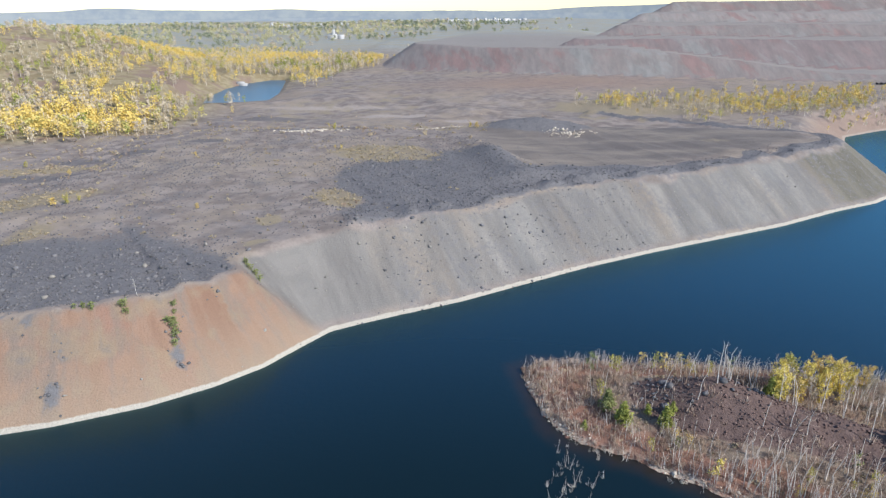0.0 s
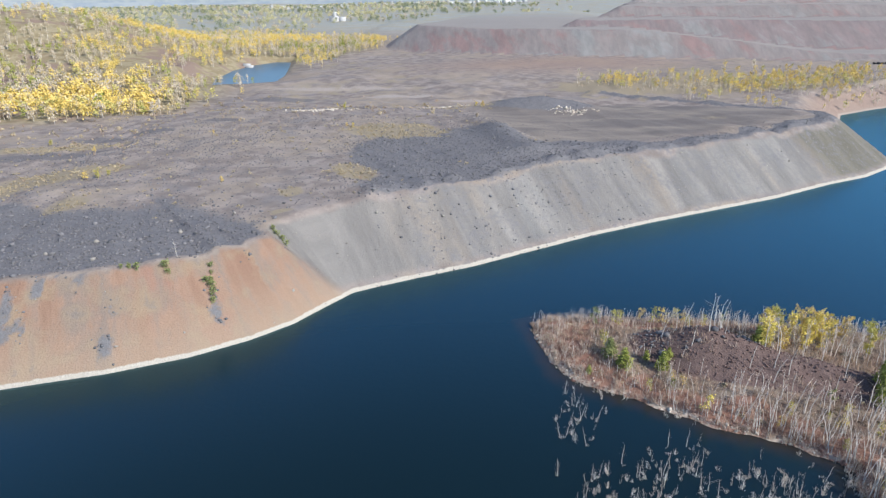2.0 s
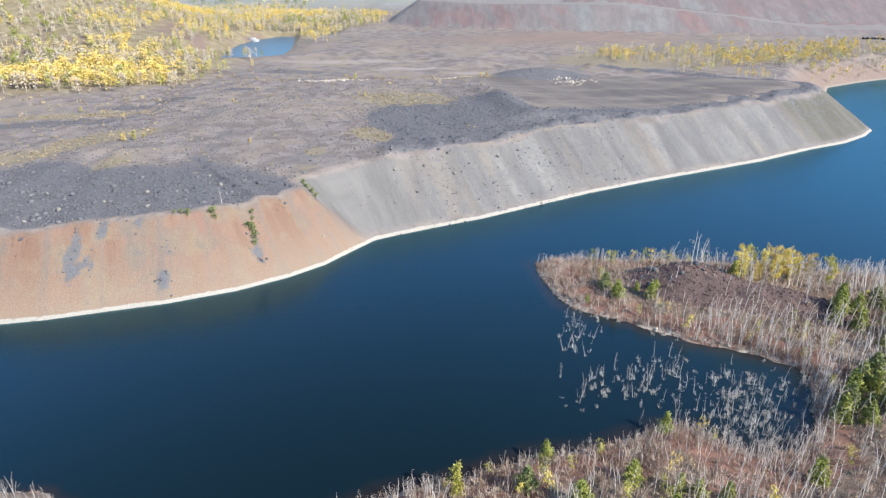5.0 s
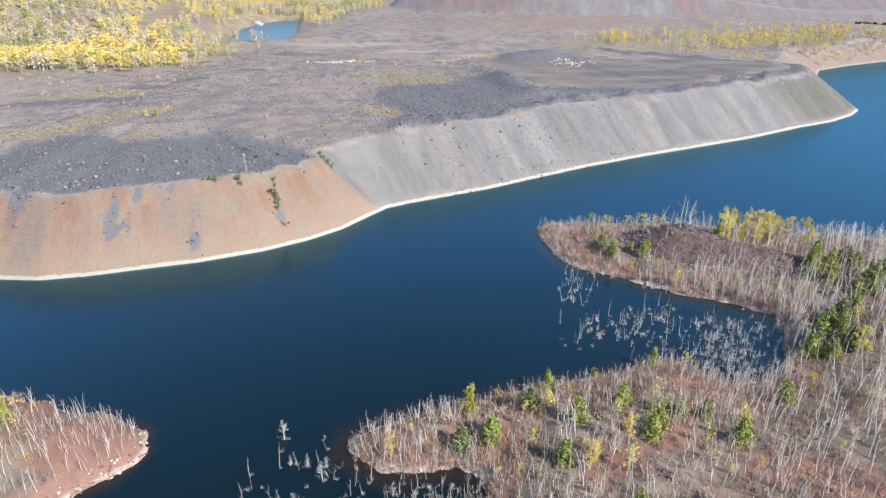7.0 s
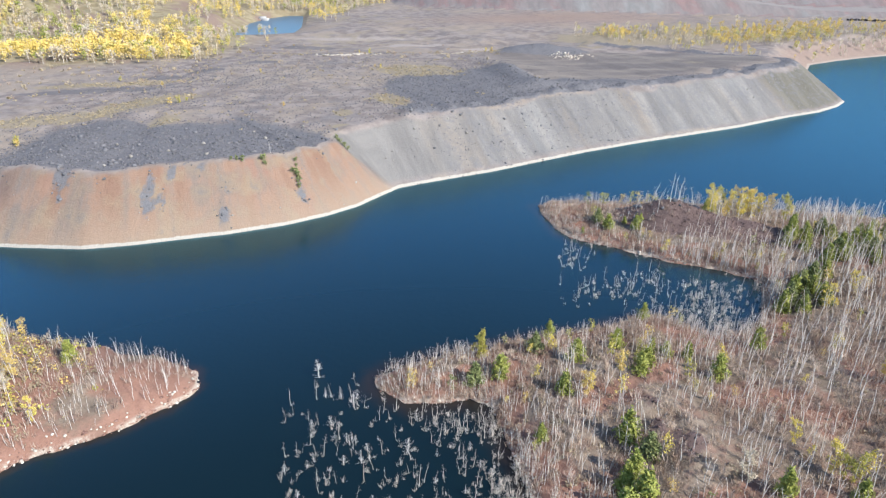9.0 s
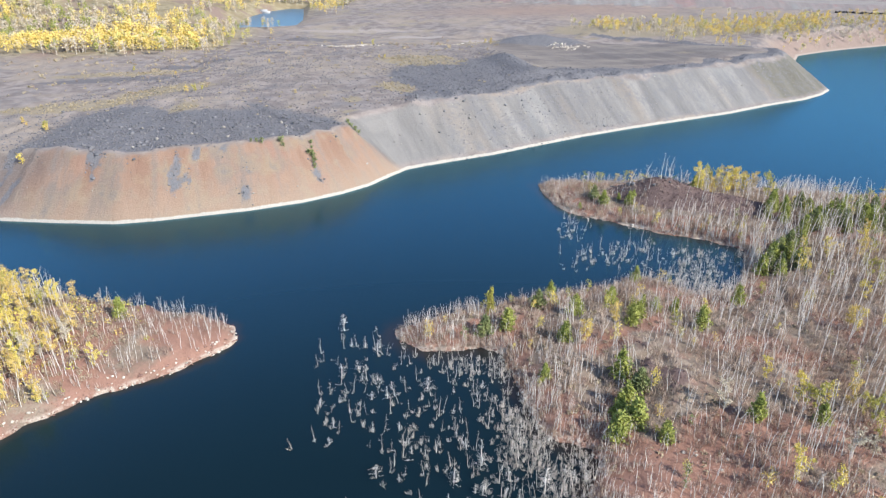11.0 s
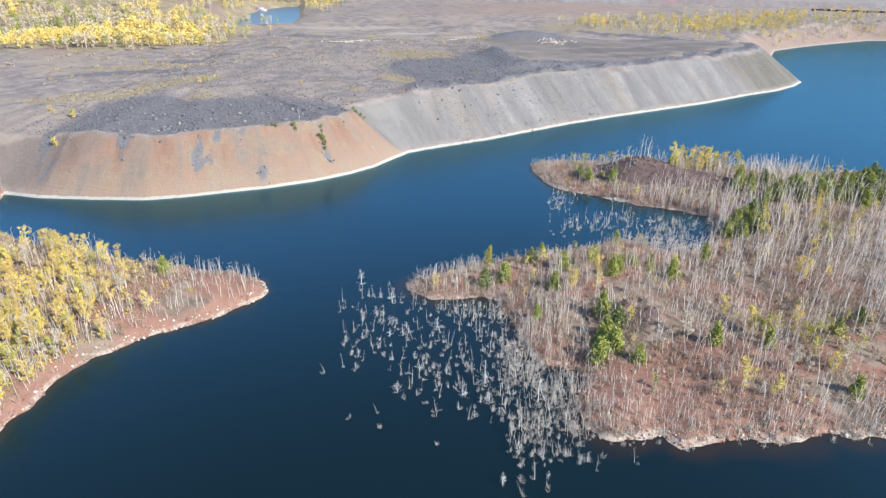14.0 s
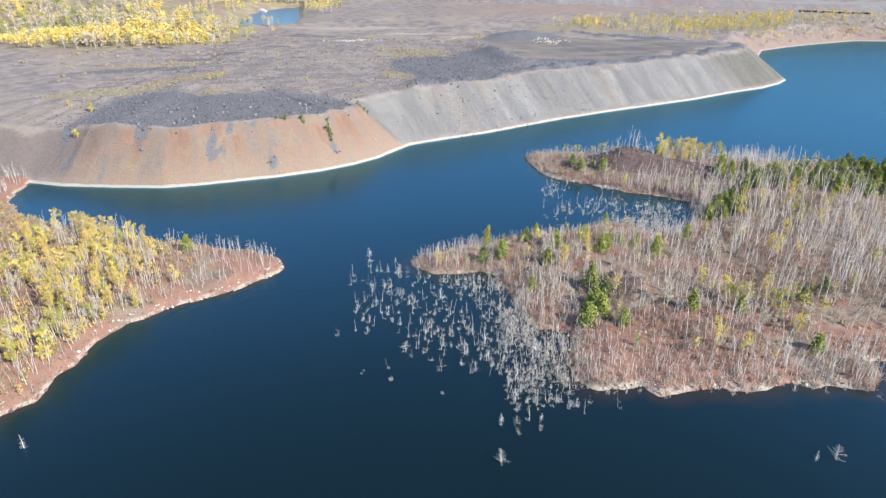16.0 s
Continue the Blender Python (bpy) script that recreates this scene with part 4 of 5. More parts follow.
def inlet(px, py):
    return 0.5 * bump(px, py, 34, 90, 13, 6, 20) + 0.75 * bump(px, py, 58, 84, 14, 9, 20) + 0.16 * bump(px, py, 22, 112, 7, 10) + 0.7 * bump(px, py, 58, 70, 8, 6)


def rim(px, py):
    return 0.8 * smooth(-3.5, -0.2, terrain(px, py)[1]["de"])


in_bay, in_inlet, at_rim = drowned(7500, -58, 14, -40, 45, bay), drowned(4200, 12, 82, 58, 122, inlet), drowned(5000, -36, 100, -32, 130, rim)
DEADS = [dead_conifer(np.random.default_rng(400 + i), 4.0, (0.42, 0.22, 0.5, 0.3, 0.26)[i]) for i in range(5)]
roots = [kind_of_tree("dead_tree", s, {"trunk": DEAD, "crown": DEAD}, "bleached dead tree standing in shallow lake water", "dead tree", "drowned trees") for s in DEADS]
alln = SNAGS + in_bay[:130] + in_inlet[:70]
spots = np.array([(px, py, -0.15) for px, py in alln])
hts = np.concatenate([rng.uniform(2.2, 4.0, len(SNAGS)), rng.uniform(1.0, 3.0, len(alln) - len(SNAGS))])
hts[:4] = (4.8, 5.6, 7.0, 7.0)
plant(roots, rng, spots, hts, 4.0)
more = in_bay[130:] + in_inlet[70:] + at_rim
pos3 = np.array([(px, py, -0.15) for px, py in more])
DSMALL = [bare_tree(np.random.default_rng(440 + i), 4.0, 24, 8, (0.3, 0.2, 0.16, 0.24)[i]) for i in range(4)]
BURST = [brush(np.random.default_rng(460 + i), 0.7, 1.7, 14, 0.016) for i in range(2)]
THORN = [fuzz(545 + i, 15) for i in range(4)]
skirts = np.array(more + alln)
skirts = np.column_stack([skirts + rng.normal(0, 0.4, skirts.shape), np.full(len(skirts), -0.15)])
sc = rng.uniform(0.45, 1.4, len(more))
stuff("drowned_saplings", [(scattered(np.random.default_rng(7), [merge([m["trunk"], m["crown"]]) for m in DSMALL] + BURST, pos3, sc, 0.09), DRIFT), (scattered(np.random.default_rng(84), THORN, skirts, rng.uniform(0.35, 0.9, len(skirts)), 0.1), DRIFT)], "bleached dead saplings standing in shallow water", "dead saplings")
fallen = [tube([(-1.6, 0, 0.05), (0, 0.08, 0.12), (1.7, -0.05, 0.3)], [0.06, 0.05, 0], 4), tube([(-1.1, 0, 0.0), (0.2, 0.1, 0.25), (1.0, 0.1, 0.7)], [0.05, 0.04, 0], 4)]
logs = np.array(at_rim[::5] + in_bay[::12])
stuff("fallen_logs", [(scattered(np.random.default_rng(77), fallen, np.column_stack([logs, np.full(len(logs), 0.05)]), rng.uniform(0.3, 0.9, len(logs)), 0.05), DRIFT)], "grey fallen trunks lying in the shallows", "logs")

# ---- brush, grass ----
BR = [brush(np.random.default_rng(500 + i), 0.8, 1.0, 11, 0.026) for i in range(5)]


FUZZ = [fuzz(540 + i) for i in range(6)]
rng, x, y, h, z = field(51, 52000, -37, 165, -30, 162)
k = (z["de"] > -0.2) & (rng.random(len(x)) < (0.55 + 1.5 * fbm(x, y, 12, 25) + 0.3 * smooth(6, 1, z["de"])) * (1 - 0.9 * z["rubble"]) * (1 - 0.8 * smooth(.4, .8, bump(x, y, 82, 2, 20, 14))))
p1, s1 = np.stack([x, y, h], 1)[k], rng.uniform(0.6, 1.7, k.sum())
warm = fbm(x[k], y[k], 9, 28, 2) + rng.normal(0, 0.1, k.sum()) > 0
stuff("low_brush", [(scattered(np.random.default_rng(8), FUZZ, p1[warm], s1[warm], 0.1), BROWN_TWIG), (scattered(np.random.default_rng(78), FUZZ, p1[~warm], s1[~warm], 0.1), TWIG)], "low leafless brown brush covering the point", "brush")
rng, x, y, h, z = field(52, 16000, -200, -74, -72, 104)
k = (z["dw"] > 0.0) & (rng.random(len(x)) < 0.5 + 1.4 * fbm(x, y, 12, 27) + 0.3 * smooth(-95, -118, x) - 0.3 * smooth(9, 2, z["dw"]))
p1, s1 = np.stack([x, y, h], 1)[k], rng.uniform(0.5, 1.5, k.sum())
olive = (rng.random(k.sum()) < 0.7 * smooth(-96, -120, x[k]))
stuff("bank_brush", [(scattered(np.random.default_rng(8), FUZZ, p1[~olive], s1[~olive], 0.1), BROWN_TWIG), (scattered(np.random.default_rng(79), FUZZ, p1[olive], s1[olive], 0.1), DRY)], "dry olive and brown brush under the aspens", "brush")
UNDER = [blades(np.random.default_rng(530 + i), np.random.default_rng(40 + i).normal(0, 0.5, (9, 3)) * (1, 1, 0.6) + (0, 0, 0.8), 0.5, 2, 0.0, 1.1) for i in range(4)]
rng, x, y, h, z = field(56, 5200, -200, -92, -72, 104)
k = (z["dw"] > 2.5) & (rng.random(len(x)) < (0.7 + 1.6 * fbm(x, y, 10, 30)) * smooth(-94, -116, x))
p1, s1, hue = np.stack([x, y, h], 1)[k], rng.uniform(0.5, 1.4, k.sum()), rng.integers(0, 3, k.sum())
stuff("aspen_understory", [(scattered(np.random.default_rng(85 + i), UNDER, p1[hue == i], s1[hue == i]), m) for i, m in enumerate((DRY, GOLD, LIME))], "waist-high shrubs in fading leaf under the aspens", "shrubs")
TUFT = [blades(np.random.default_rng(520 + i), np.random.default_rng(i).normal(0, 0.35, (8, 3)) * (1, 1, 0.3) + (0, 0, 0.3), 0.55, 2, 0.0, 1.2) for i in range(4)]
rng, x, y, h, z = field(55, 9000, -35, 160, -28, 160)
k = (z["de"] > 0.5) & (rng.random(len(x)) < (0.3 + 1.6 * fbm(x, y, 9, 26)) * (1 - 0.9 * z["rubble"]))
p1, s1 = np.stack([x, y, h], 1)[k], rng.uniform(0.4, 1.1, k.sum())
stuff("point_grass", [(scattered(np.random.default_rng(24), TUFT, p1, s1), DRY)], "dry yellowed grass between the birches", "grass")
rng, x, y, h, z = field(53, 16000, -260, 60, 190, 470)
k = rng.random(len(x)) < 0.75 * z["grass"] + 0.05 * (z["inland"] > 4) * (1 - z["rubble"]) * (1 - z["flat"])
p1, s1 = np.stack([x, y, h], 1)[k], rng.uniform(0.4, 1.3, k.sum())
stuff("dry_grass_clumps", [(scattered(np.random.default_rng(9), TUFT, p1, s1), DRY)], "clumps of dry straw-coloured grass on the spoil", "grass")
rng, x, y, h, z = field(54, 5200, -330, 70, 220, 520)
k = (z["inland"] > 8) & (rng.random(len(x)) < (0.25 * smooth(-90, -200, x) * smooth(240, 320, y) + 0.12 * smooth(340, 420, y) + 0.5 * z["grass"] * 0.25) * (0.6 + 2 * fbm(x, y, 40, 29)) * (1 - z["flat"]))
p1, s1 = np.stack([x, y, h], 1)[k], rng.uniform(0.6, 2.4, k.sum())
stuff("spoil_shrubs", [(scattered(np.random.default_rng(10), BR, p1, s1, 0.1), BROWN_TWIG), (scattered(np.random.default_rng(13), TUFT, p1[::2], s1[::2] * 1.1), DRY)], "sparse leafless shrubs scattered over the spoil", "shrubs")
LOW = [leafy_tree(np.random.default_rng(560 + i), 3.0, 30, 5, 0.5, 0.12, 0.26) for i in range(3)]
roots = [kind_of_tree("yellow_shrub", s, {"trunk": BROWN_TWIG, "crown": (YELLOW, GOLD, LIME)[i]}, "small yellow autumn shrub growing on grey spoil", "shrub", "spoil shrubs") for i, s in enumerate(LOW)]
spots = on_ground([(-97, 465), (-157, 242), (-155, 247), (-102, 235), (-160, 238), (-70, 348), (-66, 344), (-213, 184), (-216, 186), (-201, 178), (-199, 175), (-202, 180), (-189, 139), (-190, 300), (-140, 330), (-225, 320), (-80, 400), (8, 398), (4, 402)])
plant(roots, np.random.default_rng(57), spots, np.random.default_rng(58).uniform(1.6, 3.6, len(spots)), 3.0)
GREENS = [leafy_tree(np.random.default_rng(580 + i), 2.0, 34, 6, 0.45, 0.05, 0.4) for i in range(2)]
roots = [kind_of_tree("green_shrub", s, {"trunk": BROWN_TWIG, "crown": LEAFGREEN}, "low green shrub clinging to the till bank", "shrub", "bank shrubs") for s in GREENS]
bank = [(-79, 158), (-78.5, 156.5), (-78, 155), (-77.5, 153.5), (-77, 152), (-76.5, 150.5), (-78.8, 154), (-90, 153), (-89, 152), (-99, 150), (-97, 150.5), (-101, 149.5), (-66, 184), (-64, 183), (-62.5, 181), (-67.5, 185)]
plant(roots, np.random.default_rng(59), on_ground(bank), np.random.default_rng(60).uniform(1.1, 2.2, len(bank)), 2.0)
lone = kind_of_tree("bare_birch", bare_tree(np.random.default_rng(61), 6.5, 60, 14, 0.2), {"trunk": BARK, "crown": DEAD}, "lone leafless birch at the lip of the orange bank", "tree", "")
lone.location = on_ground([(-88, 157)])[0]
rng, x, y, h, z = field(62, 420, -236, -200, 96, 150)
k = (z["dw"] > 0.4) & (z["dn"] < 4) & (z["dw"] < 20) & (rng.random(len(x)) < 0.6)
pos3, sc = np.stack([x, y, h], 1)[k], rng.uniform(0.5, 0.9, k.sum())
stuff("birch_fringe", [(scattered(np.random.default_rng(14), [merge([m["trunk"], m["crown"]]) for m in SMALL], pos3, sc, 0.05), BARK)], "fringe of bare pale birches by the bay", "grove")

# ---- stones ----
ROCKS = [stone(np.random.default_rng(600 + i), 0.75) for i in range(8)]
rng, x, y, h, z = field(63, 26000, -215, 75, 128, 430)
k = rng.random(len(x)) < z["rubble"] * (0.85 - 0.5 * smooth(240, 330, y)) + 0.10 * (z["inland"] > 1) * (1 - z["flat"]) * (1 - z["grass"])
sz = rng.uniform(0.18, 0.45, len(x)) * (1 + 1.1 * (rng.random(len(x)) < 0.1)) * (1 + 0.35 * smooth(200, 160, y))
stuff("blasted_rubble", [(scattered(np.random.default_rng(15), ROCKS, np.stack([x, y, h + 0.1], 1)[k], sz[k], 0.2), STONE)], "dark grey blocks of blasted rock on the dump", "rubble")
CHIPS = []
for i in range(6):
    cr = np.random.default_rng(620 + i)
    CHIPS.append((np.array([(1, 0, 0), (-1, 0, 0), (0, 1, 0), (0, -1, 0), (0, 0, 0.8), (0, 0, -0.8)]) * cr.uniform(0.6, 1.3, (6, 1)), np.array([(0, 2, 4), (2, 1, 4), (1, 3, 4), (3, 0, 4), (2, 0, 5), (1, 2, 5), (3, 1, 5), (0, 3, 5)])))
rng, x, y, h, z = field(68, 70000, -230, 245, 140, 520)
k = (z["inland"] > 0.5) & (rng.random(len(x)) < (0.16 + 0.5 * z["rubble"] + 0.5 * smooth(0, 0.2, fbm(x, y, 30, 69))) * (1 - 0.96 * z["flat"]) * (1 - 0.8 * z["grass"]) * np.maximum(smooth(440, 330, y), z["rubble"]))
stuff("rock_chips", [(scattered(np.random.default_rng(23), CHIPS, np.stack([x, y, h + 0.08], 1)[k], rng.uniform(0.16, 0.5, k.sum()), 0.2), STONE)], "small angular grey rocks strewn on the dump top", "rocks")
rng, x, y, h, z = field(64, 24000, -200, 240, 112, 360)
spill = smooth(0.07, 0.17, fbm(z["s"], z["d"] * 0.12, 9, 33, 3) - 0.012 * (z["lip"] - h)) * z["till"]
k = (rng.random(len(x)) < 0.16 * z["slope"] * (1 - z["till"]) + 0.9 * spill + 0.7 * z["spill"] + 0.03 * z["till"])
sz = rng.uniform(0.12, 0.38, len(x)) * (1 + 1.2 * (rng.random(len(x)) < 0.07))
dk = (z["spill"][k] > 0.3) | (spill[k] > 0.3)
p1, s1 = np.stack([x, y, h + 0.05], 1)[k], sz[k]
stuff("slope_stones", [(scattered(np.random.default_rng(16), CHIPS, p1[~dk], s1[~dk], 0.2), GREYSTONE), (scattered(np.random.default_rng(83), CHIPS, p1[dk], s1[dk] * 1.3, 0.2), STONE)], "loose stones lying on the dump faces", "stones")
rng, x, y, h, z = field(65, 15000, 10, 105, -5, 148)
k = (z["low"] > 0.5) & (rng.random(len(x)) < z["rubble"] * 1.2)
stuff("red_rock_pile", [(scattered(np.random.default_rng(17), ROCKS, np.stack([x, y, h + 0.06], 1)[k], rng.uniform(0.12, 0.38, k.sum()), 0.2), RUST)], "dark reddish rock rubble heaped on the point", "rubble")
rng, x, y, h, z = field(66, 16000, -130, 150, -45, 165)
dd = np.maximum(z["de"], z["dw"])
k = (np.abs(dd - 0.9) < 1.3) & (rng.random(len(x)) < smooth(-.12, .15, fbm(x, y, 18, 35)) + 0.8 * bump(x, y, 8, 0, 6, 4) + 0.8 * bump(x, y, -3, 16, 5, 20)) | (bump(x, y, 28, -6, 7, 2.5, -35) * 0.6 > rng.random(len(x)))
stuff("shore_stones", [(scattered(np.random.default_rng(18), ROCKS, np.stack([x, y, h + 0.05], 1)[k], rng.uniform(0.15, 0.5, k.sum()), 0.2), CHALK)], "pale bleached stones along the water line", "stones")
SLABS = [stone(np.random.default_rng(640 + i), 0.45) for i in range(6)]
rng = np.random.default_rng(75)
x, y = [], []
for line in (WEST_SHORE[1:-3], BIRCH_SHORE[1:], PILE_SHORE[:-3]):
    for (ax, ay), (bx, by) in zip(line[:-1], line[1:]):
        n = int(14 * math.hypot(bx - ax, by - ay))
        f = rng.random(n)
        x.append(ax + (bx - ax) * f + rng.normal(0, 2.2, n))
        y.append(ay + (by - ay) * f + rng.normal(0, 2.2, n))
x, y = np.concatenate(x), np.concatenate(y)
h, z = terrain(x, y)
dd = np.maximum(z["de"], z["dw"])
k = (np.abs(dd - 0.5) < 1.0) & (h > -0.5) & (rng.random(len(x)) < 0.6 + 1.4 * fbm(x, y, 10, 36))
pale = rng.random(k.sum()) < 0.22 + 1.2 * fbm(x[k], y[k], 12, 38)
p1, s1 = np.stack([x, y, np.maximum(h, 0.0) + 0.1], 1)[k], rng.uniform(0.1, 0.42, k.sum()) * (1 + 0.8 * (rng.random(k.sum()) < 0.06))
stuff("shore_ledge", [(scattered(np.random.default_rng(81), ROCKS, p1[pale], s1[pale], 0.25), CHALK), (scattered(np.random.default_rng(82), SLABS, p1[~pale], s1[~pale], 0.25), REDROCK)], "broken red and pale rock ledge along the water", "rocks")
rp = np.random.default_rng(69)
px, py = np.concatenate([rp.normal(-14, 9, 260), rp.normal(62, 7, 90), rp.normal(-95, 12, 160)]), np.concatenate([rp.normal(416, 5, 260), rp.normal(381, 2.5, 90), rp.normal(402, 4, 160)])
stuff("pale_rock_heap", [(scattered(rp, CHIPS, on_ground(list(zip(px, py))) + (0, 0, 0.15), rp.uniform(0.3, 0.9, len(px)), 0.2), CHALK)], "pale grey rock tipped in low heaps", "rocks")
rb = np.random.default_rng(67)
for i, (bx, by, bs) in enumerate([(-96, 178, 1.0), (-118, 168, 1.0), (-128, 158, 0.9), (-140, 152, 1.1), (-104, 190, 0.8), (-152, 166, 0.9), (-84, 196, 0.8), (-133, 175, 0.9), (-112, 155, 0.9), (-146, 143, 0.8), (58, 384, 1.6), (62, 381, 1.4), (66, 379, 1.3), (54, 386, 1.2), (-12, 215, 0.8), (-36, 208, 0.9)]):
    b = new("boulder", tri_mesh("boulder", [stone(np.random.default_rng(700 + i), 0.8)], [CHALK if by > 370 else GREYSTONE]))
    b.matrix_basis = Matrix.Translation(Vector(on_ground([(bx, by)])[0]) + Vector((0, 0, 0.35 * bs))) @ Matrix.Rotation(rb.uniform(0, 6), 4, "Z") @ Matrix.Scale(bs, 4)
    tagged(b, "large grey angular boulder on the rubble", "boulder", "dump boulders")


# ---- woods behind the dump ----
def thin_tree(seed, clumps, per, size):
    t = leafy_tree(np.random.default_rng(seed), 9.0, clumps, per, size, 0.3, 0.2)
    return t["trunk"], t["crown"]


FULL = [thin_tree(800 + i, 14, 3, 1.45) for i in range(5)]
FARW = [thin_tree(820 + i, 14, 3, 1.9) for i in range(4)]
rng, x, y, h, z = field(71, 29000, -820, 240, 375, 1320)
road = smooth(0.4, 0.75, bump(x, y, -318, 640, 20, 150, 14))
gaps = (0.55 + 0.45 * smooth(-.12, .02, fbm(x, y, 70, 37))) * (1 - 0.65 * smooth(0.5, 0.85, bump(x, y, -520, 740, 130, 150)))
front = smooth(0.3, 0.6, bump(x, y, -268, 440, 46, 62, 20) + bump(x, y, -330, 420, 60, 55))
k = (rng.random(len(x)) < np.maximum(z["woods"] * gaps, front) * (1 - road) * 0.9) & (signed(POND, x, y)[0] < np.where((y < 690) & (x > -300), -26, -8))
x, y, h = x[k], y[k], h[k]
tone = fbm(x, y, 60, 39, 3) + rng.normal(0, 0.12, len(x)) + 0.2 * smooth(0.3, 0.6, bump(x, y, -275, 440, 60, 60)) + 0.08 * smooth(900, 1000, y) - 0.16 * smooth(0.4, 0.8, bump(x, y, -480, 700, 170, 140)) - 0.2 * smooth(0.3, 0.7, bump(x, y, -400, 560, 40, 30)) - 0.12 * smooth(0.3, 0.7, bump(x, y, -270, 640, 40, 110)) - 0.03
sc = rng.uniform(0.6, 1.1, len(x)) * (1 + 0.35 * smooth(0.2, 0.6, bump(x, y, -290, 450, 70, 70)))
layers = []
for lo, hi, m in ((-9, -0.18, NEEDLE), (-0.18, -0.02, TAN), (-0.02, 0.03, WOOD_LIME), (0.03, 0.10, WOOD_GOLD), (0.10, 9, WOOD_YELLOW)):
    s = (tone > lo) & (tone <= hi)
    if lo == -9:
        s = s & (rng.random(len(x)) < 0.5)
    pts = np.stack([x, y, h], 1)[s]
    layers.append((scattered(np.random.default_rng(19), [t[1] for t in FULL], pts, sc[s]), m))
    if m in (TAN, WOOD_GOLD):
        layers.append((scattered(np.random.default_rng(19), [t[0] for t in FULL], pts, sc[s] * 1.3), BARK))
stuff("autumn_woods", layers, "autumn woods of yellow aspen and bare birch", "woods")
print("woods", len(x))
rng, x, y, h, z = field(72, 7000, 90, 480, 420, 660)
k = rng.random(len(x)) < (bump(x, y, 150, 560, 60, 26) + bump(x, y, 250, 540, 60, 34) + 1.2 * bump(x, y, 350, 575, 80, 34) + 0.5 * bump(x, y, 165, 478, 12, 12) + 0.4 * bump(x, y, 205, 440, 14, 8)) * (z["dn"] > 3) * (z["flat"] < 0.5) * 0.6
x, y, h = x[k], y[k], h[k]
tone, sc = fbm(x, y, 25, 45, 2) + rng.normal(0, 0.12, len(x)), rng.uniform(0.3, 0.8, len(x))
layers = []
for lo, hi, m in ((-9, -0.05, TAN), (-0.05, 0.06, WOOD_LIME), (0.06, 0.15, WOOD_YELLOW), (0.15, 9, GOLD)):
    s = (tone > lo) & (tone <= hi)
    layers.append((scattered(np.random.default_rng(20), [t[1] for t in FULL], np.stack([x, y, h], 1)[s], sc[s]), m))
layers.append((scattered(np.random.default_rng(20), [t[0] for t in FULL], np.stack([x, y, h], 1), sc), BARK))
stuff("bench_thicket", layers, "low yellow and green trees beyond the dump", "thicket")
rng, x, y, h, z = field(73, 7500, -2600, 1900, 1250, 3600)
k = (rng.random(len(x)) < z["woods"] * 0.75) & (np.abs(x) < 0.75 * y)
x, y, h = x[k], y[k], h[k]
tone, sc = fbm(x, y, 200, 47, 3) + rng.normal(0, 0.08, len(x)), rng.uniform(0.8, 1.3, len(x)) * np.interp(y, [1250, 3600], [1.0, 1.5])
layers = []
for lo, hi, m in ((-9, -0.1, HAZED_GREEN), (-0.1, 0.0, HAZED_LIME), (0.0, 0.06, TAN), (0.06, 9, HAZED_YELLOW)):
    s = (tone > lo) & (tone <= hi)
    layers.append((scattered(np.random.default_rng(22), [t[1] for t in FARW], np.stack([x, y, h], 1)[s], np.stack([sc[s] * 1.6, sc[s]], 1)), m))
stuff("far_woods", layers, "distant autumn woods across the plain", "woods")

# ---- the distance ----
# haze put into the hills as blue-grey colour and a faint glow
HAZE, hn_, hl_, hp_ = mat("hazed_hills")
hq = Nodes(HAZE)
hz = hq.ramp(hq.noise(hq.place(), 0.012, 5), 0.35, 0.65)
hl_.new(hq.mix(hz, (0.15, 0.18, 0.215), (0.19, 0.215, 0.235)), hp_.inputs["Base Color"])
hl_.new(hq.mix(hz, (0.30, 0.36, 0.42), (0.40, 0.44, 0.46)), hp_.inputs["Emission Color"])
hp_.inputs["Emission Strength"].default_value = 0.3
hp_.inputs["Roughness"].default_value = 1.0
az = np.radians(np.linspace(-75, 75, 260))
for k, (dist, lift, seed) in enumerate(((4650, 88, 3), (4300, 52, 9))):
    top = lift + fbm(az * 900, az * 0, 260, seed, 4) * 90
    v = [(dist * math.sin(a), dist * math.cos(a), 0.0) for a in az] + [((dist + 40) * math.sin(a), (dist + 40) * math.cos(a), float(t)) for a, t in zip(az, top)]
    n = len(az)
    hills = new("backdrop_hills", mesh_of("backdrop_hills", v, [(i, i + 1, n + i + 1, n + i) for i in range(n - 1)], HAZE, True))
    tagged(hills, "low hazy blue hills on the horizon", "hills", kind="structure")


# ---- works and town far off ----
WHITE = plain("weathered_white_sheeting", (0.42, 0.42, 0.42), (0.56, 0.56, 0.56), 0.05, 0.7)
DARKROOF = plain("grey_roof_sheeting", (0.25, 0.26, 0.28), (0.4, 0.41, 0.42), 0.05, 0.7)


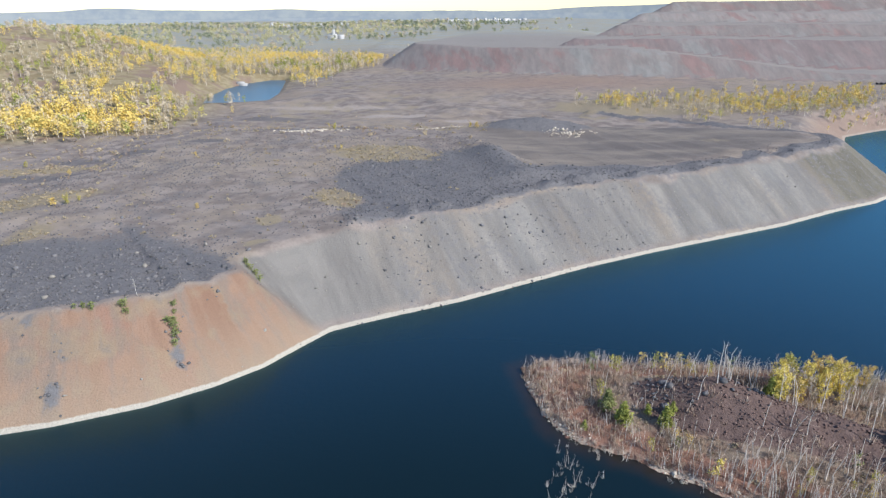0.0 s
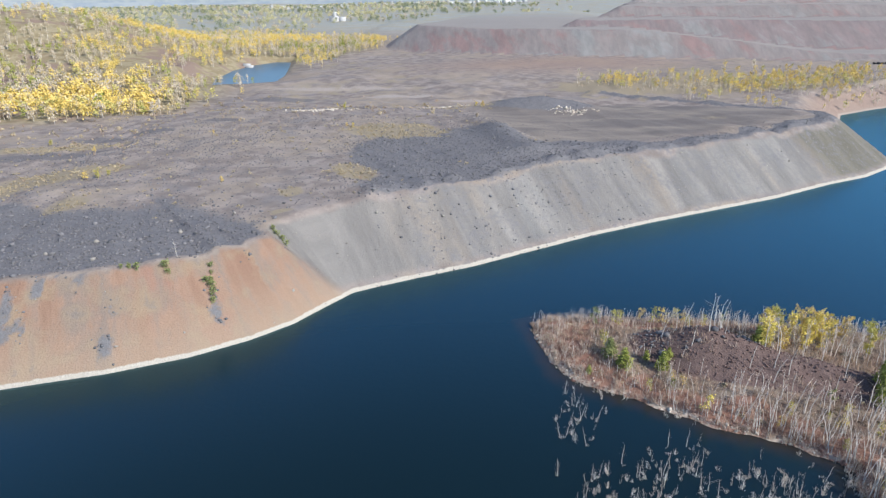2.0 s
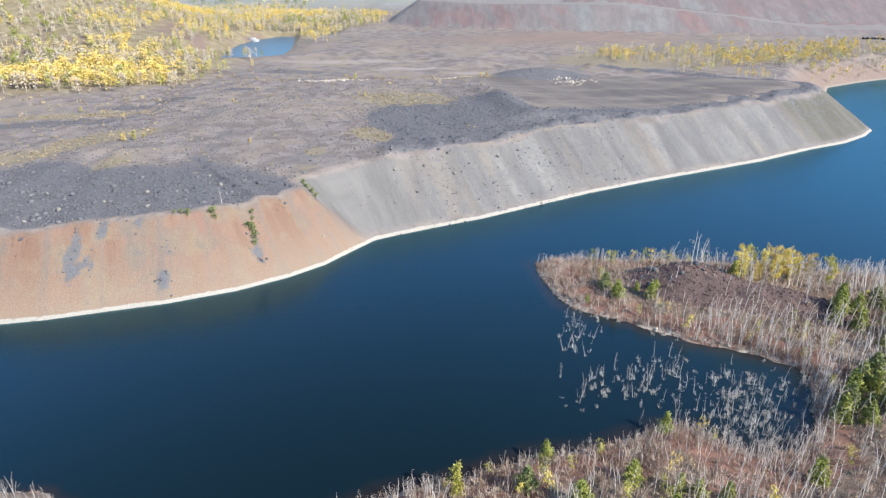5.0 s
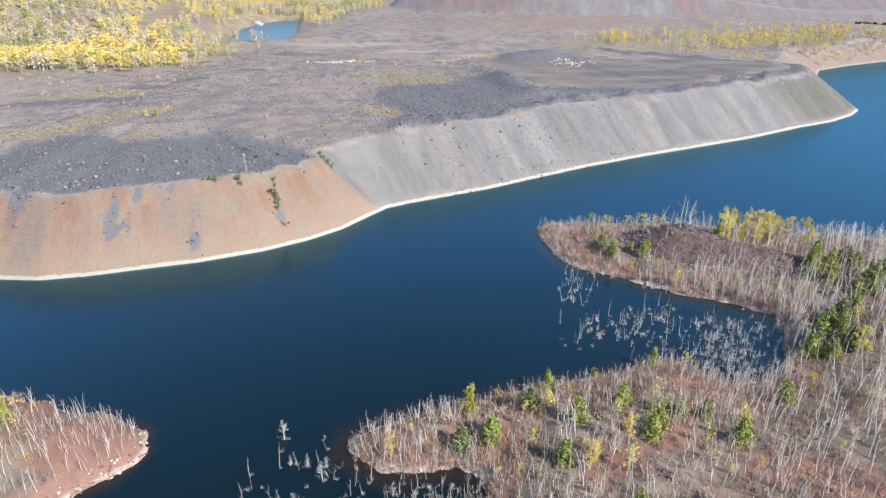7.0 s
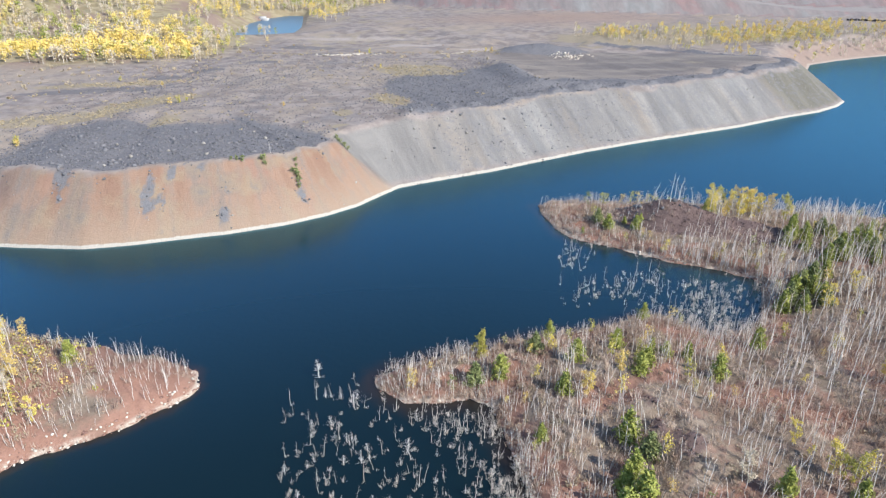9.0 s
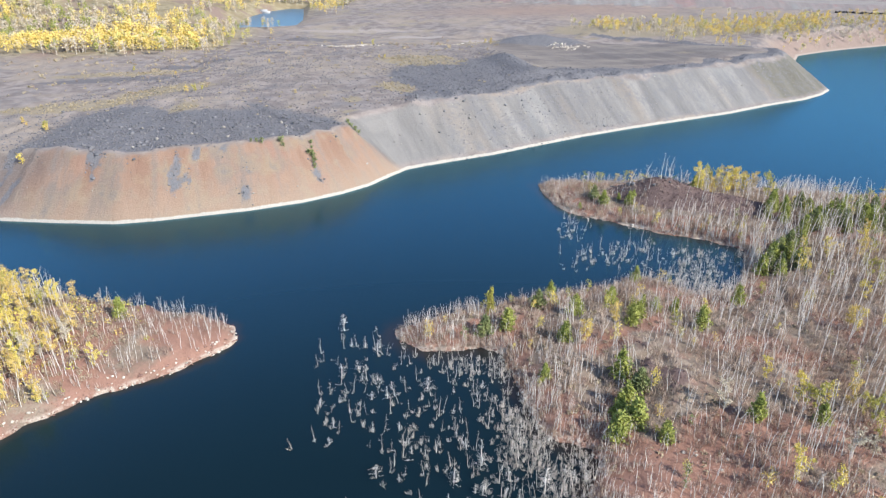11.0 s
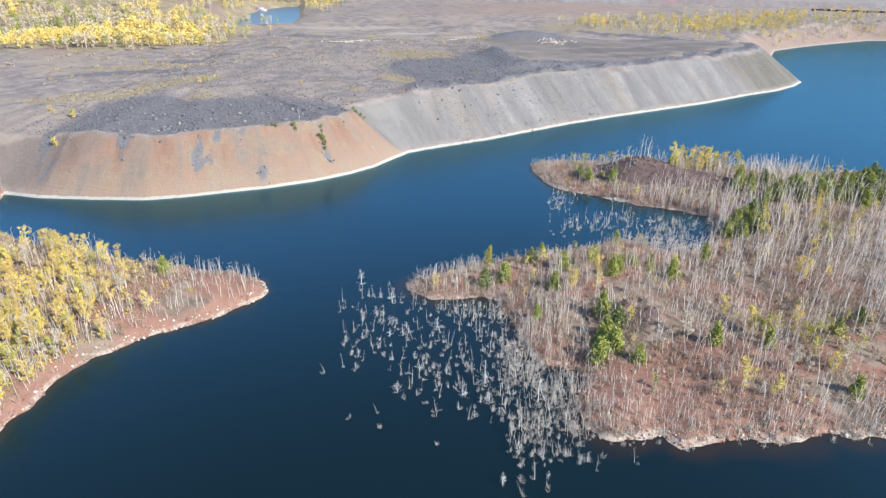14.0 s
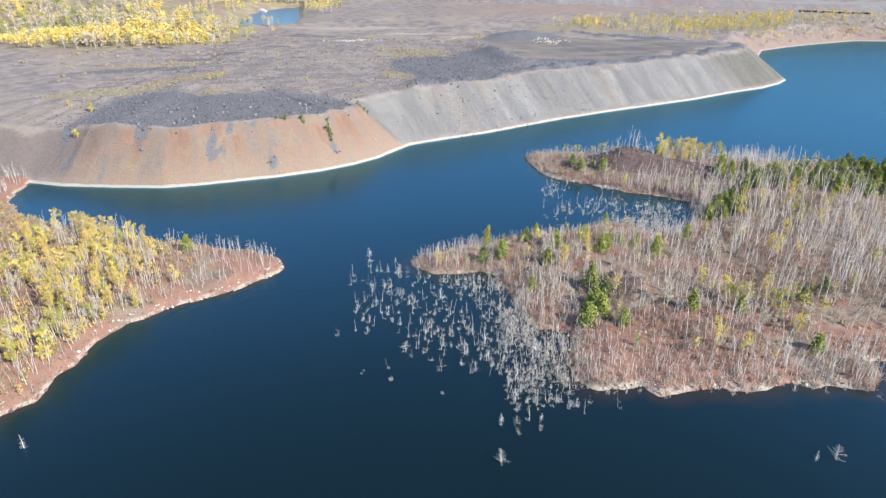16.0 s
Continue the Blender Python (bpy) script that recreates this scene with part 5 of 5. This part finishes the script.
def box_shape(x0, x1, y0, y1, z0, z1, ridge=0.0):
    """A block with a pitched top along x."""
    ym = (y0 + y1) / 2
    v = np.array([(x0, y0, z0), (x1, y0, z0), (x1, y1, z0), (x0, y1, z0), (x0, y0, z1), (x1, y0, z1), (x1, y1, z1), (x0, y1, z1), (x0, ym, z1 + ridge), (x1, ym, z1 + ridge)], float)
    f = np.array([(0, 1, 5), (0, 5, 4), (1, 2, 6), (1, 6, 5), (2, 3, 7), (2, 7, 6), (3, 0, 4), (3, 4, 7), (4, 5, 9), (4, 9, 8), (6, 7, 8), (6, 8, 9), (5, 6, 9), (7, 4, 8)])
    return v, f


plant_at = on_ground([(-340, 1800)])[0]
works = new("ore_plant")
works.location, works.scale = plant_at, (0.62, 0.62, 0.62)
tagged(works, "white ore plant with sloping conveyor halls on the plain", "plant")
part_of("hall", box_shape(-34, 6, -14, 14, -3, 14, 9), WHITE, works)
part_of("tower", box_shape(-16, -4, -8, 8, 10, 36, 3), WHITE, works)
part_of("annex", box_shape(10, 34, -10, 10, -3, 15, 3), WHITE, works)
gv = np.array([(-4, -4, 30), (-4, 4, 30), (-4, 0, 35), (16, -4, 8), (16, 4, 8), (16, 0, 13)], float)
part_of("conveyor", (gv, np.array([(0, 3, 5), (0, 5, 2), (1, 2, 5), (1, 5, 4), (0, 1, 4), (0, 4, 3), (0, 2, 1), (3, 4, 5)])), DARKROOF, works)
tr = np.random.default_rng(90)
spots = [(tr.uniform(-1050, -560), tr.uniform(3300, 3700)) for _ in range(34)] + [(tr.uniform(-450, 350), tr.uniform(3500, 3950)) for _ in range(70)]
tp = on_ground(spots)
houses = [box_shape(-9, 9, -6, 6, -3, 6, 3), box_shape(-16, 16, -8, 8, -3, 9, 1), box_shape(-6, 6, -6, 6, -3, 15, 2)]
stuff("far_town", [(scattered(tr, houses, tp, tr.uniform(0.5, 1.0, len(tp))), WHITE)], "pale houses and sheds of a distant town", "town")
BL = plain("black_stockpile", (0.02, 0.02, 0.024), (0.05, 0.05, 0.055), 0.1, 0.9)
rb = np.random.default_rng(91)
berm = on_ground([(400 + 3.0 * i, 655 - 1.5 * i) for i in range(22)])
stuff("black_ore_row", [(scattered(rb, ROCKS, berm, rb.uniform(2.2, 3.4, len(berm)), 0.1), BL)], "row of black ore heaps at the foot of the terraces", "ore heaps")
sheds = on_ground([(-352, 905), (-258, 770), (-262, 772)])
for i, p in enumerate(sheds):
    sh = new("shed")
    sh.location = p
    tagged(sh, "small white shed among yellow trees", "shed", "sheds in the woods")
    part_of("walls", box_shape(-4, 4, -3, 3, -1, 2.6, 0.1), WHITE, sh)
    part_of("roof", box_shape(-4.3, 4.3, -3.3, 3.3, 2.71, 2.85, 1.3), DARKROOF if i == 0 else WHITE, sh)
